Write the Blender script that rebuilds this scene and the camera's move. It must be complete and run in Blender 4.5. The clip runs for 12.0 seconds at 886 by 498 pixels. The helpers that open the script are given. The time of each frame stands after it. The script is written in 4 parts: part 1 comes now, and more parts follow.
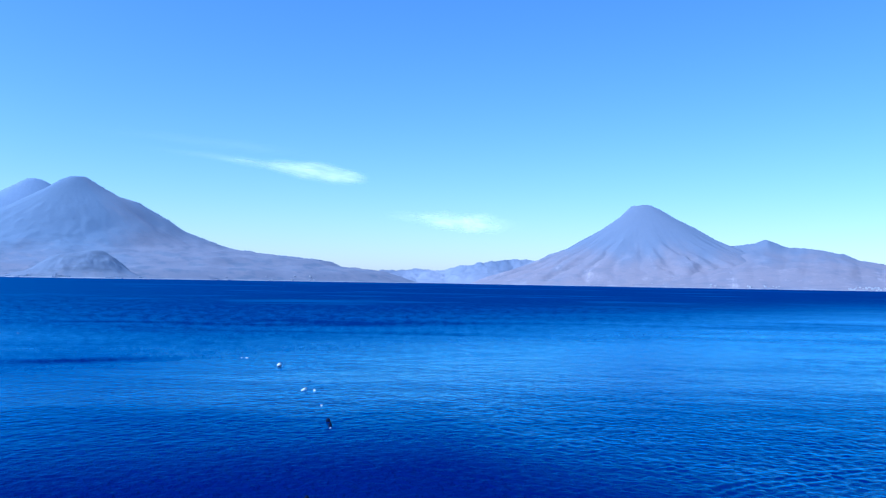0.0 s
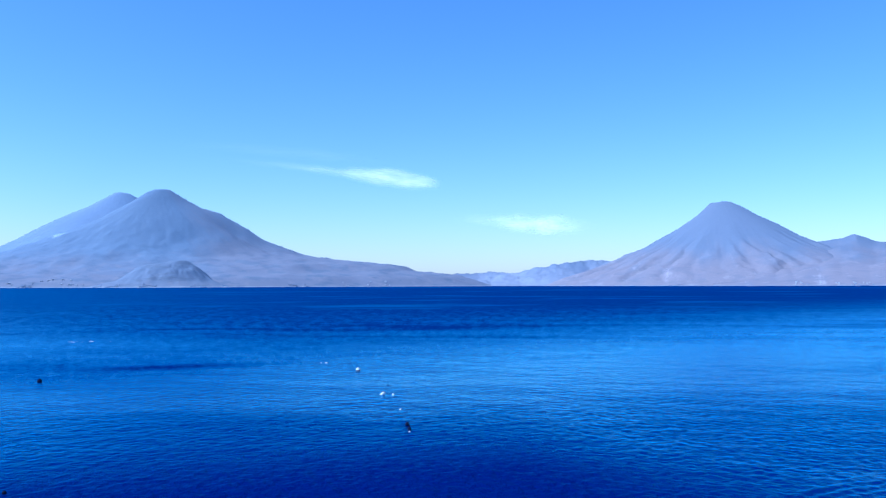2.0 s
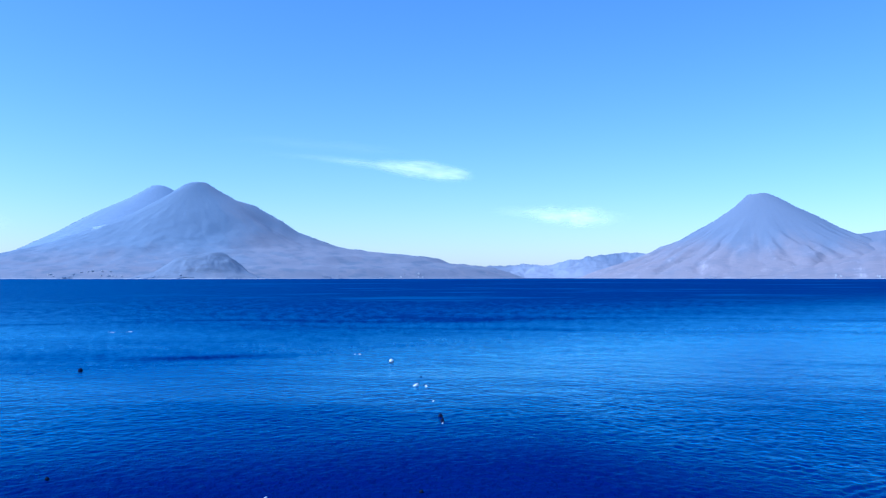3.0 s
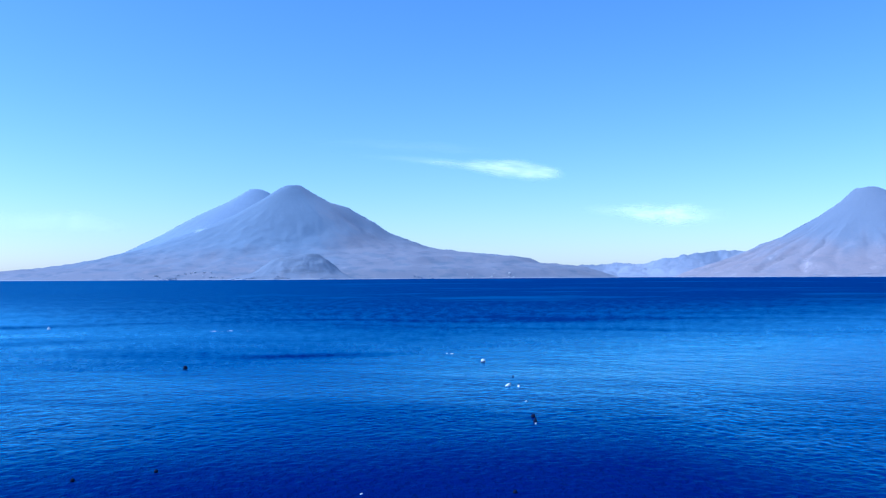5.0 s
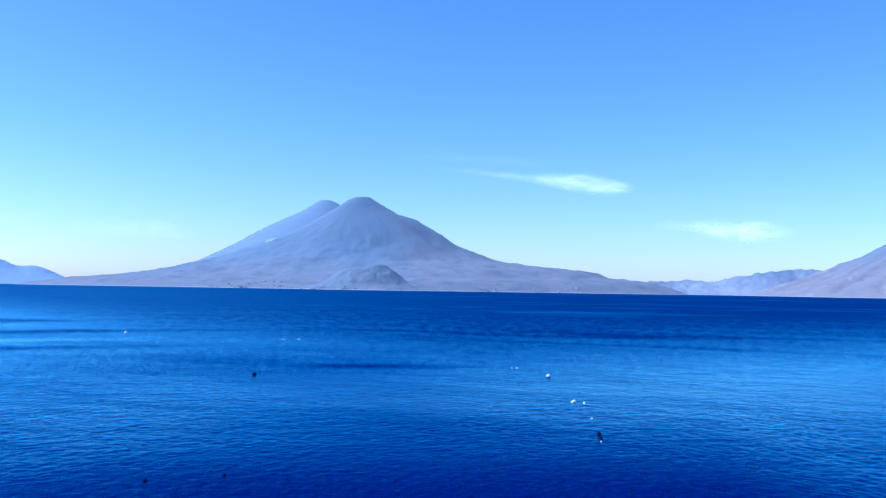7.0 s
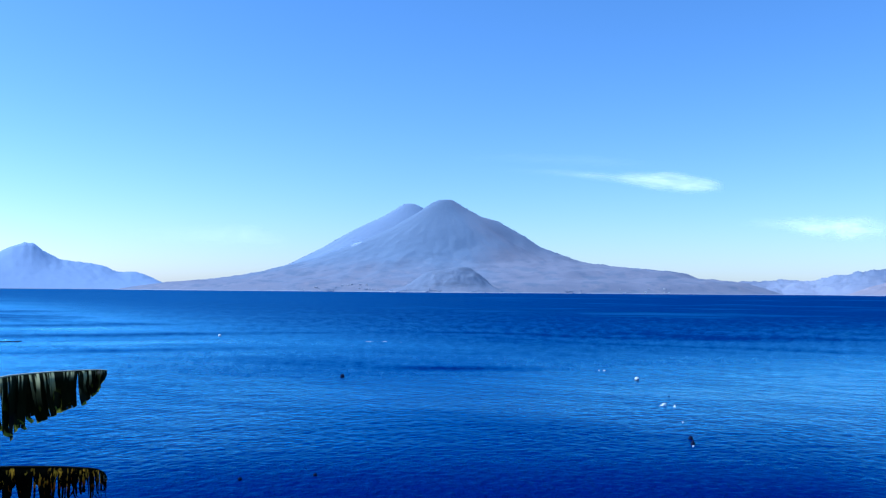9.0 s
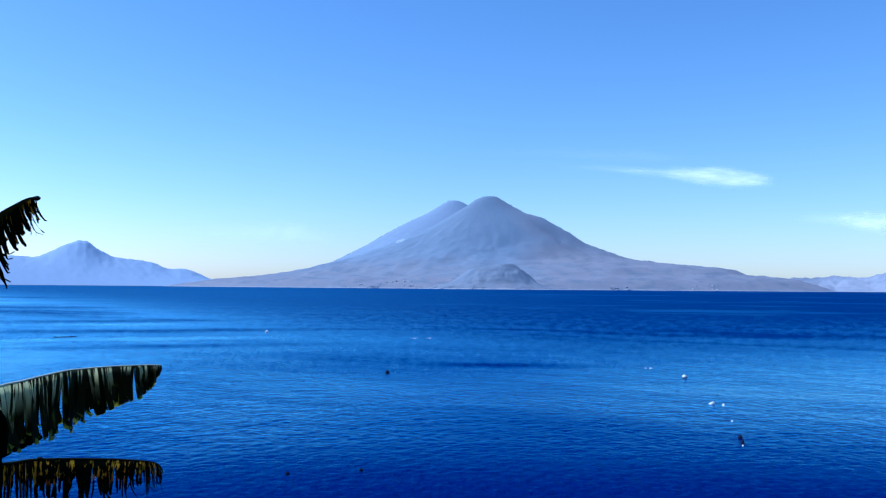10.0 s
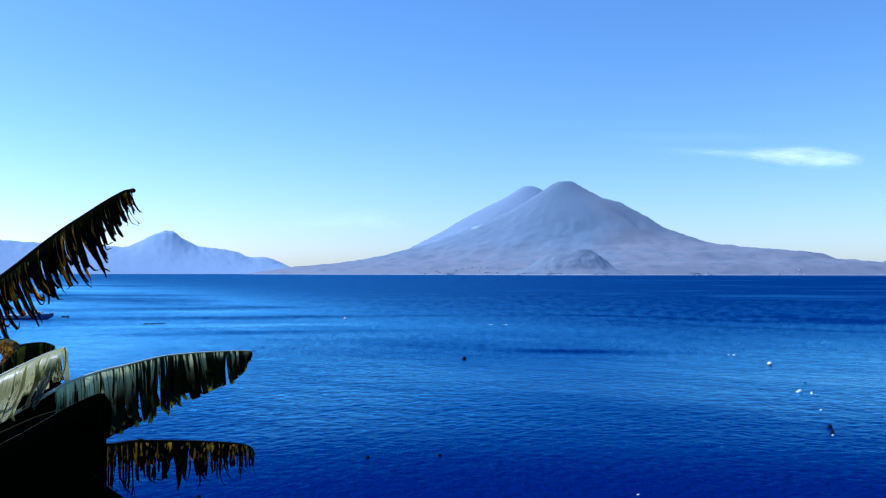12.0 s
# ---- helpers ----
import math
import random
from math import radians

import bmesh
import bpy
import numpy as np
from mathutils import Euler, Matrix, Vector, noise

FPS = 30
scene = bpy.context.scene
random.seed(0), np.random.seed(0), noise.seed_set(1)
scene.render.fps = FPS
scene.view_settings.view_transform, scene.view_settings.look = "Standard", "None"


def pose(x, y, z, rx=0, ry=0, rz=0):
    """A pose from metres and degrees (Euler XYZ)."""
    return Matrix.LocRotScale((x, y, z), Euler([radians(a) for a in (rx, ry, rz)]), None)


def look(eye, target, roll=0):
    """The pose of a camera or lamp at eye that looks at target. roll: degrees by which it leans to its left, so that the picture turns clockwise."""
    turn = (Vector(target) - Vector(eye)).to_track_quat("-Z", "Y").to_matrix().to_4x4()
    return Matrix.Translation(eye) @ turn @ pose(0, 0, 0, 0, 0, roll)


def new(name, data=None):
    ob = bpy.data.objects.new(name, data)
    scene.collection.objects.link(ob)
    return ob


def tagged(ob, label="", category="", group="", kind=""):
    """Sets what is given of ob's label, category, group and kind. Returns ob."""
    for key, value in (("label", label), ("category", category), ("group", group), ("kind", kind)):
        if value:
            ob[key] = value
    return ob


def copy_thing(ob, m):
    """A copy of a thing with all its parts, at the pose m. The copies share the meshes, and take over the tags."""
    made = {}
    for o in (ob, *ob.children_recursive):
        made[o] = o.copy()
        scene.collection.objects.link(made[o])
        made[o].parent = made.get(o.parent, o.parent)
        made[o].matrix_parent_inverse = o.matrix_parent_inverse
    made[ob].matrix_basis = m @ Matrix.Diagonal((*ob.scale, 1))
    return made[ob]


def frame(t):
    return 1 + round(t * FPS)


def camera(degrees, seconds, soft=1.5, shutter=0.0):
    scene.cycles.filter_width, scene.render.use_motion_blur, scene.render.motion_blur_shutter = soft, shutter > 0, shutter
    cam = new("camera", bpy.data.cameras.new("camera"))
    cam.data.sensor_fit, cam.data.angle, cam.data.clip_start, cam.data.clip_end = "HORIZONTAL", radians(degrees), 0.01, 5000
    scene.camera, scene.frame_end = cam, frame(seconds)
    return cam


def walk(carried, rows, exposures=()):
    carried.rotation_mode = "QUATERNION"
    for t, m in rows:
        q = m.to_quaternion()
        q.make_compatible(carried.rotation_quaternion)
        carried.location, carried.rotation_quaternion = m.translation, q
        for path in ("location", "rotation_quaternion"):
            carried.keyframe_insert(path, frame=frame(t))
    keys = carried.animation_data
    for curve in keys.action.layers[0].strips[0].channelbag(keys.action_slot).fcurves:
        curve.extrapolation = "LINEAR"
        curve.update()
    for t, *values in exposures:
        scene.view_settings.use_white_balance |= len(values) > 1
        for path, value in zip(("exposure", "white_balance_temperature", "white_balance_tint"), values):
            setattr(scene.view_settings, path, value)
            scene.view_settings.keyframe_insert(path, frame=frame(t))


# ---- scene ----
# ---------------------------------------------------------------- camera and walk
cam = camera(56.8, 12.0, 1.25)
EYE, ARM = 8.0, 0.32          # eye height over the lake; reach of the arms round which the camera pans
ROWS = [                      # seconds, yaw, pitch, roll
    (0.0, 0.000, 2.279, -0.970),
    (0.5, 1.416, 2.461, -0.359),
    (1.0, 2.927, 2.596, 0.009),
    (1.5, 4.273, 2.532, 0.125),
    (2.0, 5.221, 2.468, 0.144),
    (2.5, 6.331, 2.036, -0.007),
    (3.0, 7.527, 1.924, 0.005),
    (3.2, 8.000, 1.885, 0.030),
    (4.8, 12.990, 1.795, 0.260),
    (5.0, 13.860, 1.918, 0.296),
    (5.5, 14.510, 1.841, 0.090),
    (6.0, 15.773, 1.856, 0.110),
    (6.5, 17.490, 2.988, -0.371),
    (7.0, 18.463, 2.794, -0.931),
    (7.2, 19.250, 3.125, -0.950),
    (8.8, 23.440, 2.755, -0.480),
    (9.0, 24.329, 2.878, -0.476),
    (9.5, 26.425, 2.848, -0.310),
    (10.0, 27.414, 2.623, -0.474),
    (10.5, 28.828, 2.500, -0.407),
    (11.0, 29.673, 2.180, -0.396),
    (11.5, 30.462, 1.451, -0.480),
    (12.0, 32.697, 1.650, -0.073),
]
walk(cam, [(t, pose(-ARM * math.sin(radians(yaw)), ARM * math.cos(radians(yaw)), EYE, 90 + pitch, roll, yaw))
           for t, yaw, pitch, roll in ROWS],
     exposures=[(0.0, -0.02, 4400, 14), (6.0, -0.02, 4500, 13.5), (9.0, -0.05, 4600, 13), (9.6, -0.10, 4640, 12.5), (12.0, -0.08, 4800, 12.5)])

# ---------------------------------------------------------------- sky and sun
SUN_AZ, SUN_EL = 119.0, 50.0   # degrees to the left of the first view, and above the horizon
world = bpy.data.worlds.new("sky")
scene.world = world
world.use_nodes = True
wn = world.node_tree.nodes
sky = wn.new("ShaderNodeTexSky")
sky.sky_type, sky.sun_disc = "NISHITA", False
sky.sun_elevation, sky.sun_rotation = radians(SUN_EL), radians(-SUN_AZ)
sky.altitude, sky.air_density, sky.dust_density, sky.ozone_density = 1560, 1.4, 2.0, 4.0
wn["Background"].inputs["Strength"].default_value = 0.144
deep = wn.new("ShaderNodeHueSaturation")
deep.inputs["Saturation"].default_value = 1.09
world.node_tree.links.new(sky.outputs[0], deep.inputs["Color"])
# haze brightens the low sky on the side towards the sun
wl = world.node_tree.links
ray = wn.new("ShaderNodeTexCoord").outputs["Generated"]
split, dot, toward, up, low, glow, lift, haze = (wn.new("ShaderNode" + k) for k in ("SeparateXYZ", "VectorMath", "Math", "Math", "Math", "Math", "VectorMath", "VectorMath"))
wl.new(ray, split.inputs[0])
dot.operation, dot.inputs[1].default_value = "DOT_PRODUCT", (-math.sin(radians(SUN_AZ)) * math.cos(radians(SUN_EL)), math.cos(radians(SUN_AZ)) * math.cos(radians(SUN_EL)), math.sin(radians(SUN_EL)))
wl.new(ray, dot.inputs[0])
toward.operation, toward.use_clamp, toward.inputs[1].default_value = "ADD", True, 0.03
wl.new(dot.outputs["Value"], toward.inputs[0])
up.operation, up.use_clamp, up.inputs[0].default_value = "SUBTRACT", True, 1.0
wl.new(split.outputs["Z"], up.inputs[1])
low.operation, low.inputs[1].default_value = "POWER", 7.5
wl.new(up.outputs[0], low.inputs[0])
glow.operation = "MULTIPLY"
floor_haze = wn.new("ShaderNodeMath")
floor_haze.operation, floor_haze.inputs[1].default_value = "MAXIMUM", 0.11
wl.new(toward.outputs[0], floor_haze.inputs[0])
wl.new(floor_haze.outputs[0], glow.inputs[0])
wl.new(low.outputs[0], glow.inputs[1])
lift.operation, lift.inputs[0].default_value = "SCALE", (1.55, 1.30, 1.50)
wl.new(glow.outputs[0], lift.inputs["Scale"])
haze.operation = "MULTIPLY_ADD"
wl.new(deep.outputs[0], haze.inputs[0])
wl.new(lift.outputs[0], haze.inputs[1])
wl.new(deep.outputs[0], haze.inputs[2])
wl.new(haze.outputs[0], wn["Background"].inputs["Color"])

sun = new("sun", bpy.data.lights.new("sun", "SUN"))
sun.data.energy, sun.data.angle, sun.data.color = 4.1, radians(0.53), (1.0, 0.95, 0.86)
SUN_DIR = Vector((-math.sin(radians(SUN_AZ)) * math.cos(radians(SUN_EL)), math.cos(radians(SUN_AZ)) * math.cos(radians(SUN_EL)), math.sin(radians(SUN_EL))))
sun.matrix_world = look(SUN_DIR * 50 + Vector((0, 0, 20)), (0, 0, 20))


# ---------------------------------------------------------------- small tools
def polar(az, d, z=0.0):
    """A place d metres off, az degrees to the left of the first view."""
    return Vector((-d * math.sin(radians(az)), d * math.cos(radians(az)), z))


def spot(az, el, d):
    """A place beside the terrace, by its bearing and elevation from where the pan ends."""
    a, e = radians(az), radians(el)
    return Vector((-0.173 - d * math.sin(a) * math.cos(e), 0.269 + d * math.cos(a) * math.cos(e), EYE + d * math.sin(e)))


def smooth(bm):
    for f in bm.faces:
        f.smooth = True
    return bm


def mesh_of(name, bm, material):
    me = bpy.data.meshes.new(name)
    bm.normal_update()
    bm.to_mesh(me)
    bm.free()
    me.materials.append(material)
    return me


def part(name, bm, material, parent=None, label=""):
    ob = new(name, mesh_of(name, bm, material))
    ob.parent = parent
    return tagged(ob, label)


def lin(x, xs, ys):
    return float(np.interp(x, xs, ys))


# ---------------------------------------------------------------- materials
def mat(name):
    m = bpy.data.materials.new(name)
    m.use_nodes = True
    nt = m.node_tree
    return m, nt.nodes, nt.links, nt.nodes["Principled BSDF"]


def noise_node(n, l, vec, scale, detail=4.0, rough=0.55):
    t = n.new("ShaderNodeTexNoise")
    t.inputs["Scale"].default_value, t.inputs["Detail"].default_value, t.inputs["Roughness"].default_value = scale, detail, rough
    if vec is not None:
        l.new(vec, t.inputs["Vector"])
    return t.outputs["Fac"]


def ramp(n, l, fac, stops):
    r = n.new("ShaderNodeValToRGB")
    while len(r.color_ramp.elements) < len(stops):
        r.color_ramp.elements.new(0.5)
    for e, (p, c) in zip(r.color_ramp.elements, stops):
        e.position, e.color = p, (*c, 1)
    l.new(fac, r.inputs["Fac"])
    return r.outputs["Color"]


def span(n, l, fac, a, b, lo=0.0, hi=1.0, kind="SMOOTHSTEP"):
    r = n.new("ShaderNodeMapRange")
    r.interpolation_type = kind
    for k, v in (("From Min", a), ("From Max", b), ("To Min", lo), ("To Max", hi)):
        r.inputs[k].default_value = v
    l.new(fac, r.inputs["Value"])
    return r.outputs["Result"]


def calc(n, l, op, a, b=None):
    m = n.new("ShaderNodeMath")
    m.operation = op
    for s, v in zip(m.inputs, (a, b)):
        if v is None:
            continue
        if isinstance(v, (int, float)):
            s.default_value = v
        else:
            l.new(v, s)
    return m.outputs[0]


def mixc(n, l, fac, a, b, mode="MIX"):
    m = n.new("ShaderNodeMix")
    m.data_type, m.blend_type = "RGBA", mode
    for s, v in ((m.inputs[0], fac), (m.inputs[6], a), (m.inputs[7], b)):
        if isinstance(v, (int, float)):
            s.default_value = v
        elif isinstance(v, tuple):
            s.default_value = (*v, 1)
        else:
            l.new(v, s)
    return m.outputs[2]


def place(n, l, scale=(1, 1, 1), turn=0.0):
    g = n.new("ShaderNodeNewGeometry")
    m = n.new("ShaderNodeMapping")
    m.inputs["Scale"].default_value = scale
    m.inputs["Rotation"].default_value = (0, 0, radians(turn))
    l.new(g.outputs["Position"], m.inputs["Vector"])
    return m.outputs[0]


def bump(n, l, height, strength, distance, base=None):
    b = n.new("ShaderNodeBump")
    for s, v in (("Strength", strength), ("Distance", distance)):
        if isinstance(v, (int, float)):
            b.inputs[s].default_value = v
        else:
            l.new(v, b.inputs[s])
    l.new(height, b.inputs["Height"])
    if base is not None:
        l.new(base, b.inputs["Normal"])
    return b.outputs[0]


def plain(name, color, rough=0.6, metal=0.0, vary=0.25, scale=6.0, grain=0.15, depth=0.01, spec=0.5):
    """A painted or plastic surface with stains at two sizes and a fine grain."""
    m, n, l, p = mat(name)
    g = n.new("ShaderNodeTexCoord").outputs["Object"]
    f = calc(n, l, "ADD", calc(n, l, "MULTIPLY", noise_node(n, l, g, scale), 0.6), calc(n, l, "MULTIPLY", noise_node(n, l, g, scale * 7), 0.4))
    dark = tuple(c * (1 - vary) for c in color)
    light = tuple(min(1, c * (1 + vary)) for c in color)
    l.new(ramp(n, l, f, [(0.3, dark), (0.7, light)]), p.inputs["Base Color"])
    p.inputs["Roughness"].default_value, p.inputs["Metallic"].default_value, p.inputs["Specular IOR Level"].default_value = rough, metal, spec
    l.new(bump(n, l, f, grain, depth), p.inputs["Normal"])
    return m


def slope_material(name, woods, scrub, bare, grain=1.0, shore=True, patchy=0.6, scars=0.0, tree_line=(20, 190), dry_side=0.0):
    """Mountain side: woods, dry scrub and bare earth in patches and slips that run downhill, paler along the water."""
    m, n, l, p = mat(name)
    pos = place(n, l)
    g = n.new("ShaderNodeNewGeometry")
    sep = n.new("ShaderNodeSeparateXYZ")
    l.new(g.outputs["Position"], sep.inputs[0])
    z = sep.outputs["Z"]
    big = noise_node(n, l, pos, 0.006 * grain, 4)
    mid = noise_node(n, l, pos, 0.022 * grain, 5, 0.6)
    fine = noise_node(n, l, pos, 0.15 * grain, 4, 0.65)
    # the mesh's own chart: round the summit, and down the slope in hundreds of metres
    fall = n.new("ShaderNodeMapping")
    fall.inputs["Scale"].default_value = (11, 0.55, 1)
    l.new(n.new("ShaderNodeUVMap").outputs[0], fall.inputs["Vector"])
    run = noise_node(n, l, fall.outputs[0], 1.0, 5, 0.6)
    # woods higher up, fields and scrub lower down, with a ragged limit
    height = calc(n, l, "ADD", span(n, l, z, *tree_line, 0.0, 0.55, "LINEAR"), calc(n, l, "ADD", calc(n, l, "MULTIPLY", big, 0.45), calc(n, l, "MULTIPLY", run, 0.35)))
    if dry_side:      # the scrub climbs higher on the side that lies to the west
        chart = n.new("ShaderNodeSeparateXYZ")
        l.new(n.new("ShaderNodeUVMap").outputs[0], chart.inputs[0])
        height = calc(n, l, "SUBTRACT", height, span(n, l, chart.outputs["X"], 4.75, 5.25, 0.0, dry_side))
    col = mixc(n, l, span(n, l, height, 0.34, 0.82), scrub, woods)
    col = mixc(n, l, calc(n, l, "MULTIPLY", span(n, l, mid, 0.52, 0.78, 0.0, 0.8), span(n, l, z, 170, 40)), col, bare)
    clump = noise_node(n, l, place(n, l, (0.014 * grain, 0.014 * grain, 0.05 * grain)), 1.0, 4, 0.6)
    col = mixc(n, l, calc(n, l, "MULTIPLY", span(n, l, clump, 0.50, 0.64, 0.0, patchy), span(n, l, z, 200, 50, 0.15, 1.0)), col, tuple(c * 0.74 for c in woods))
    if scars:      # earth slips and dry fields
        slip = calc(n, l, "MULTIPLY", span(n, l, run, 0.56, 0.70), span(n, l, mid, 0.40, 0.62))
        col = mixc(n, l, calc(n, l, "MULTIPLY", calc(n, l, "MULTIPLY", slip, scars), span(n, l, z, 150, 45)), col, tuple(min(0.8, c * 1.32) for c in bare))
    col = mixc(n, l, span(n, l, fine, 0.35, 0.75, 0.0, 0.10), col, tuple(c * 0.62 for c in woods))
    if shore:
        edge = calc(n, l, "ADD", z, calc(n, l, "MULTIPLY", mid, -7.0))
        col = mixc(n, l, span(n, l, edge, 0.0, -1.8, 0.0, 0.8), col, (0.37, 0.39, 0.41))
    l.new(col, p.inputs["Base Color"])
    p.inputs["Roughness"].default_value = 0.95
    p.inputs["Specular IOR Level"].default_value = 0.1
    l.new(bump(n, l, fine, 0.15, 1.0, bump(n, l, mid, 0.3, 4.0)), p.inputs["Normal"])
    return m


# slick (minus) and gusty (plus) stretches of water, fitted to the camera's view: bearing, distance, half width, half
# depth, change
SLICKS = ((23.0, 85.0, 9.5, 3.6, 0.52), (-7.0, 84.0, 42.0, 34.0, -0.70), (57.0, 98.0, 27.0, 44.0, -0.95), (17.0, 46.0, 14.0, 9.0, 0.35),
          (47.0, 112.0, 24.0, 5.0, 0.45), (44.0, 150.0, 34.0, 8.0, 0.55), (50.0, 190.0, 40.0, 11.0, 0.55), (46.0, 128.0, 30.0, 4.0, -0.6), (41.0, 172.0, 40.0, 6.0, -0.6),
          (8.0, 420.0, 160.0, 60.0, 0.7), (20.0, 135.0, 75.0, 65.0, 0.6), (-24.0, 60.0, 22.0, 30.0, 0.3))


def water_material():
    """Deep lake water: waves too small for the mesh, ruffled reaches and slick streaks."""
    m, n, l, p = mat("lake water")
    g = n.new("ShaderNodeNewGeometry")
    ln = n.new("ShaderNodeVectorMath")
    ln.operation = "LENGTH"
    l.new(g.outputs["Position"], ln.inputs[0])
    dist = ln.outputs["Value"]
    # wind: broad ruffled reaches and long slick streaks lying across the lake
    gust = noise_node(n, l, place(n, l, (0.006, 0.016, 1), 24), 1.0, 3)
    streak = noise_node(n, l, place(n, l, (0.018, 0.05, 1), 30), 1.0, 5, 0.65)
    wind = calc(n, l, "ADD", calc(n, l, "MULTIPLY", gust, 0.68), calc(n, l, "MULTIPLY", streak, 0.32))
    ruffle = span(n, l, wind, 0.34, 0.72)
    for az, d, wide, deep, add in SLICKS:
        c = polar(az, d)
        mp = n.new("ShaderNodeMapping")
        mp.vector_type = "TEXTURE"
        mp.inputs["Location"].default_value, mp.inputs["Rotation"].default_value, mp.inputs["Scale"].default_value = c, (0, 0, radians(az)), (wide, deep, 1)
        l.new(g.outputs["Position"], mp.inputs["Vector"])
        le = n.new("ShaderNodeVectorMath")
        le.operation = "LENGTH"
        l.new(mp.outputs[0], le.inputs[0])
        edge = calc(n, l, "ADD", le.outputs["Value"], calc(n, l, "MULTIPLY", streak, 0.8))
        ruffle = calc(n, l, "ADD", ruffle, span(n, l, edge, 1.8, 0.2, 0.0, add))
    ruffle = span(n, l, ruffle, 0.0, 1.0, 0.0, 1.0, "LINEAR")
    # the open lake is ruffled throughout; its change with bearing and nearness is fitted to the tones in the camera's
    # view
    sep = n.new("ShaderNodeSeparateXYZ")
    l.new(g.outputs["Position"], sep.inputs[0])
    side = calc(n, l, "ABSOLUTE", calc(n, l, "ADD", calc(n, l, "ARCTAN2", sep.outputs["X"], sep.outputs["Y"]), 0.28))
    fetch = calc(n, l, "MULTIPLY", dist, span(n, l, side, 0.0, 0.75, 1.7, 0.56, "LINEAR"))
    fetch = calc(n, l, "MULTIPLY", fetch, span(n, l, calc(n, l, "ARCTAN2", sep.outputs["X"], sep.outputs["Y"]), -1.05, -0.6, 0.45, 1.0))
    fetch = calc(n, l, "MULTIPLY", fetch, span(n, l, streak, 0.3, 0.7, 0.9, 1.1, "LINEAR"))
    by_bearing = span(n, l, calc(n, l, "ARCTAN2", sep.outputs["X"], sep.outputs["Y"]), -0.85, -0.05, 0.83, 1.0)
    ruffle = calc(n, l, "MAXIMUM", ruffle, calc(n, l, "MULTIPLY", by_bearing, span(n, l, calc(n, l, "DIVIDE", 8.0, fetch), 0.092, 0.016)))
    reach = calc(n, l, "ADD", dist, calc(n, l, "MAXIMUM", calc(n, l, "MULTIPLY", sep.outputs["X"], 1.5), calc(n, l, "MULTIPLY", sep.outputs["X"], -0.20)))
    ruffle = calc(n, l, "MAXIMUM", ruffle, span(n, l, calc(n, l, "ADD", reach, calc(n, l, "MULTIPLY", gust, 30.0)), 80, 40, 0.0, 1.13))
    fleck = noise_node(n, l, place(n, l, (2.2, 1.7, 1), 15), 1.0, 3, 0.6)
    ruffle = calc(n, l, "ADD", ruffle, span(n, l, fleck, 0.3, 0.7, -0.12, 0.12, "LINEAR"))
    bearing = calc(n, l, "MULTIPLY", calc(n, l, "ARCTAN2", sep.outputs["X"], sep.outputs["Y"]), 85.0)
    ring = n.new("ShaderNodeCombineXYZ")
    l.new(bearing, ring.inputs["X"])
    l.new(calc(n, l, "MULTIPLY", calc(n, l, "LOGARITHM", dist, 2.718), 13.0), ring.inputs["Y"])
    wide = noise_node(n, l, ring.outputs[0], 1.0, 5, 0.68)
    ruffle = calc(n, l, "ADD", ruffle, calc(n, l, "MULTIPLY", span(n, l, wide, 0.3, 0.7, -0.13, 0.12, "LINEAR"), calc(n, l, "MULTIPLY", span(n, l, dist, 50, 90), span(n, l, dist, 420, 140, 0.08, 1.0))))
    ruffle = span(n, l, ruffle, 0.0, 1.0, 0.0, 1.0, "LINEAR")
    # small waves over those of the mesh
    w2 = noise_node(n, l, place(n, l, (1.7, 1.3, 1), 48), 1.0, 4, 0.65)
    w3 = noise_node(n, l, place(n, l, (6.0, 4.5, 1), 42), 1.0, 2, 0.5)
    near = span(n, l, dist, 200, 30, 0.0, 1.0, "LINEAR")
    w0 = noise_node(n, l, place(n, l, (0.20, 0.34, 1), 40), 1.0, 4, 0.7)
    b = bump(n, l, w0, span(n, l, dist, 40, 160, 0.15, 1.0, "LINEAR"), 1.3)
    b = bump(n, l, w2, span(n, l, ruffle, 0.0, 1.0, 0.5, 0.9, "LINEAR"), 0.28, b)
    b = bump(n, l, w3, calc(n, l, "MULTIPLY", near, 0.8), 0.055, b)
    unresolved = span(n, l, dist, 30, 260, 0.0, 0.16, "LINEAR")
    rough = calc(n, l, "ADD", unresolved, span(n, l, ruffle, 0.0, 1.0, 0.14, 0.32, "LINEAR"))
    # the lake's own deep blue under a gloss that grows towards grazing sight and is broken by ruffled water
    fr = n.new("ShaderNodeFresnel")
    fr.inputs["IOR"].default_value = 1.333
    fine = bump(n, l, w3, 0.2, 0.03, bump(n, l, w2, 0.22, 0.22, bump(n, l, w0, 0.2, 0.9)))
    l.new(fine, fr.inputs["Normal"])
    graze = calc(n, l, "MULTIPLY", calc(n, l, "POWER", fr.outputs[0], 1.2), 1.40)
    # long brighter streaks far out, laid by bearing and log distance to fit the camera's view
    lane = n.new("ShaderNodeCombineXYZ")
    l.new(calc(n, l, "MULTIPLY", bearing, 0.045), lane.inputs["X"])
    l.new(calc(n, l, "MULTIPLY", calc(n, l, "LOGARITHM", dist, 2.718), 5.5), lane.inputs["Y"])
    far_streaks = calc(n, l, "MULTIPLY", span(n, l, noise_node(n, l, lane.outputs[0], 1.0, 6, 0.62), 0.45, 0.68, 0.0, 0.26), span(n, l, dist, 110, 260))
    cover = calc(n, l, "MAXIMUM", span(n, l, ruffle, 0.0, 1.0, 1.2, 0.07, "LINEAR"), far_streaks)
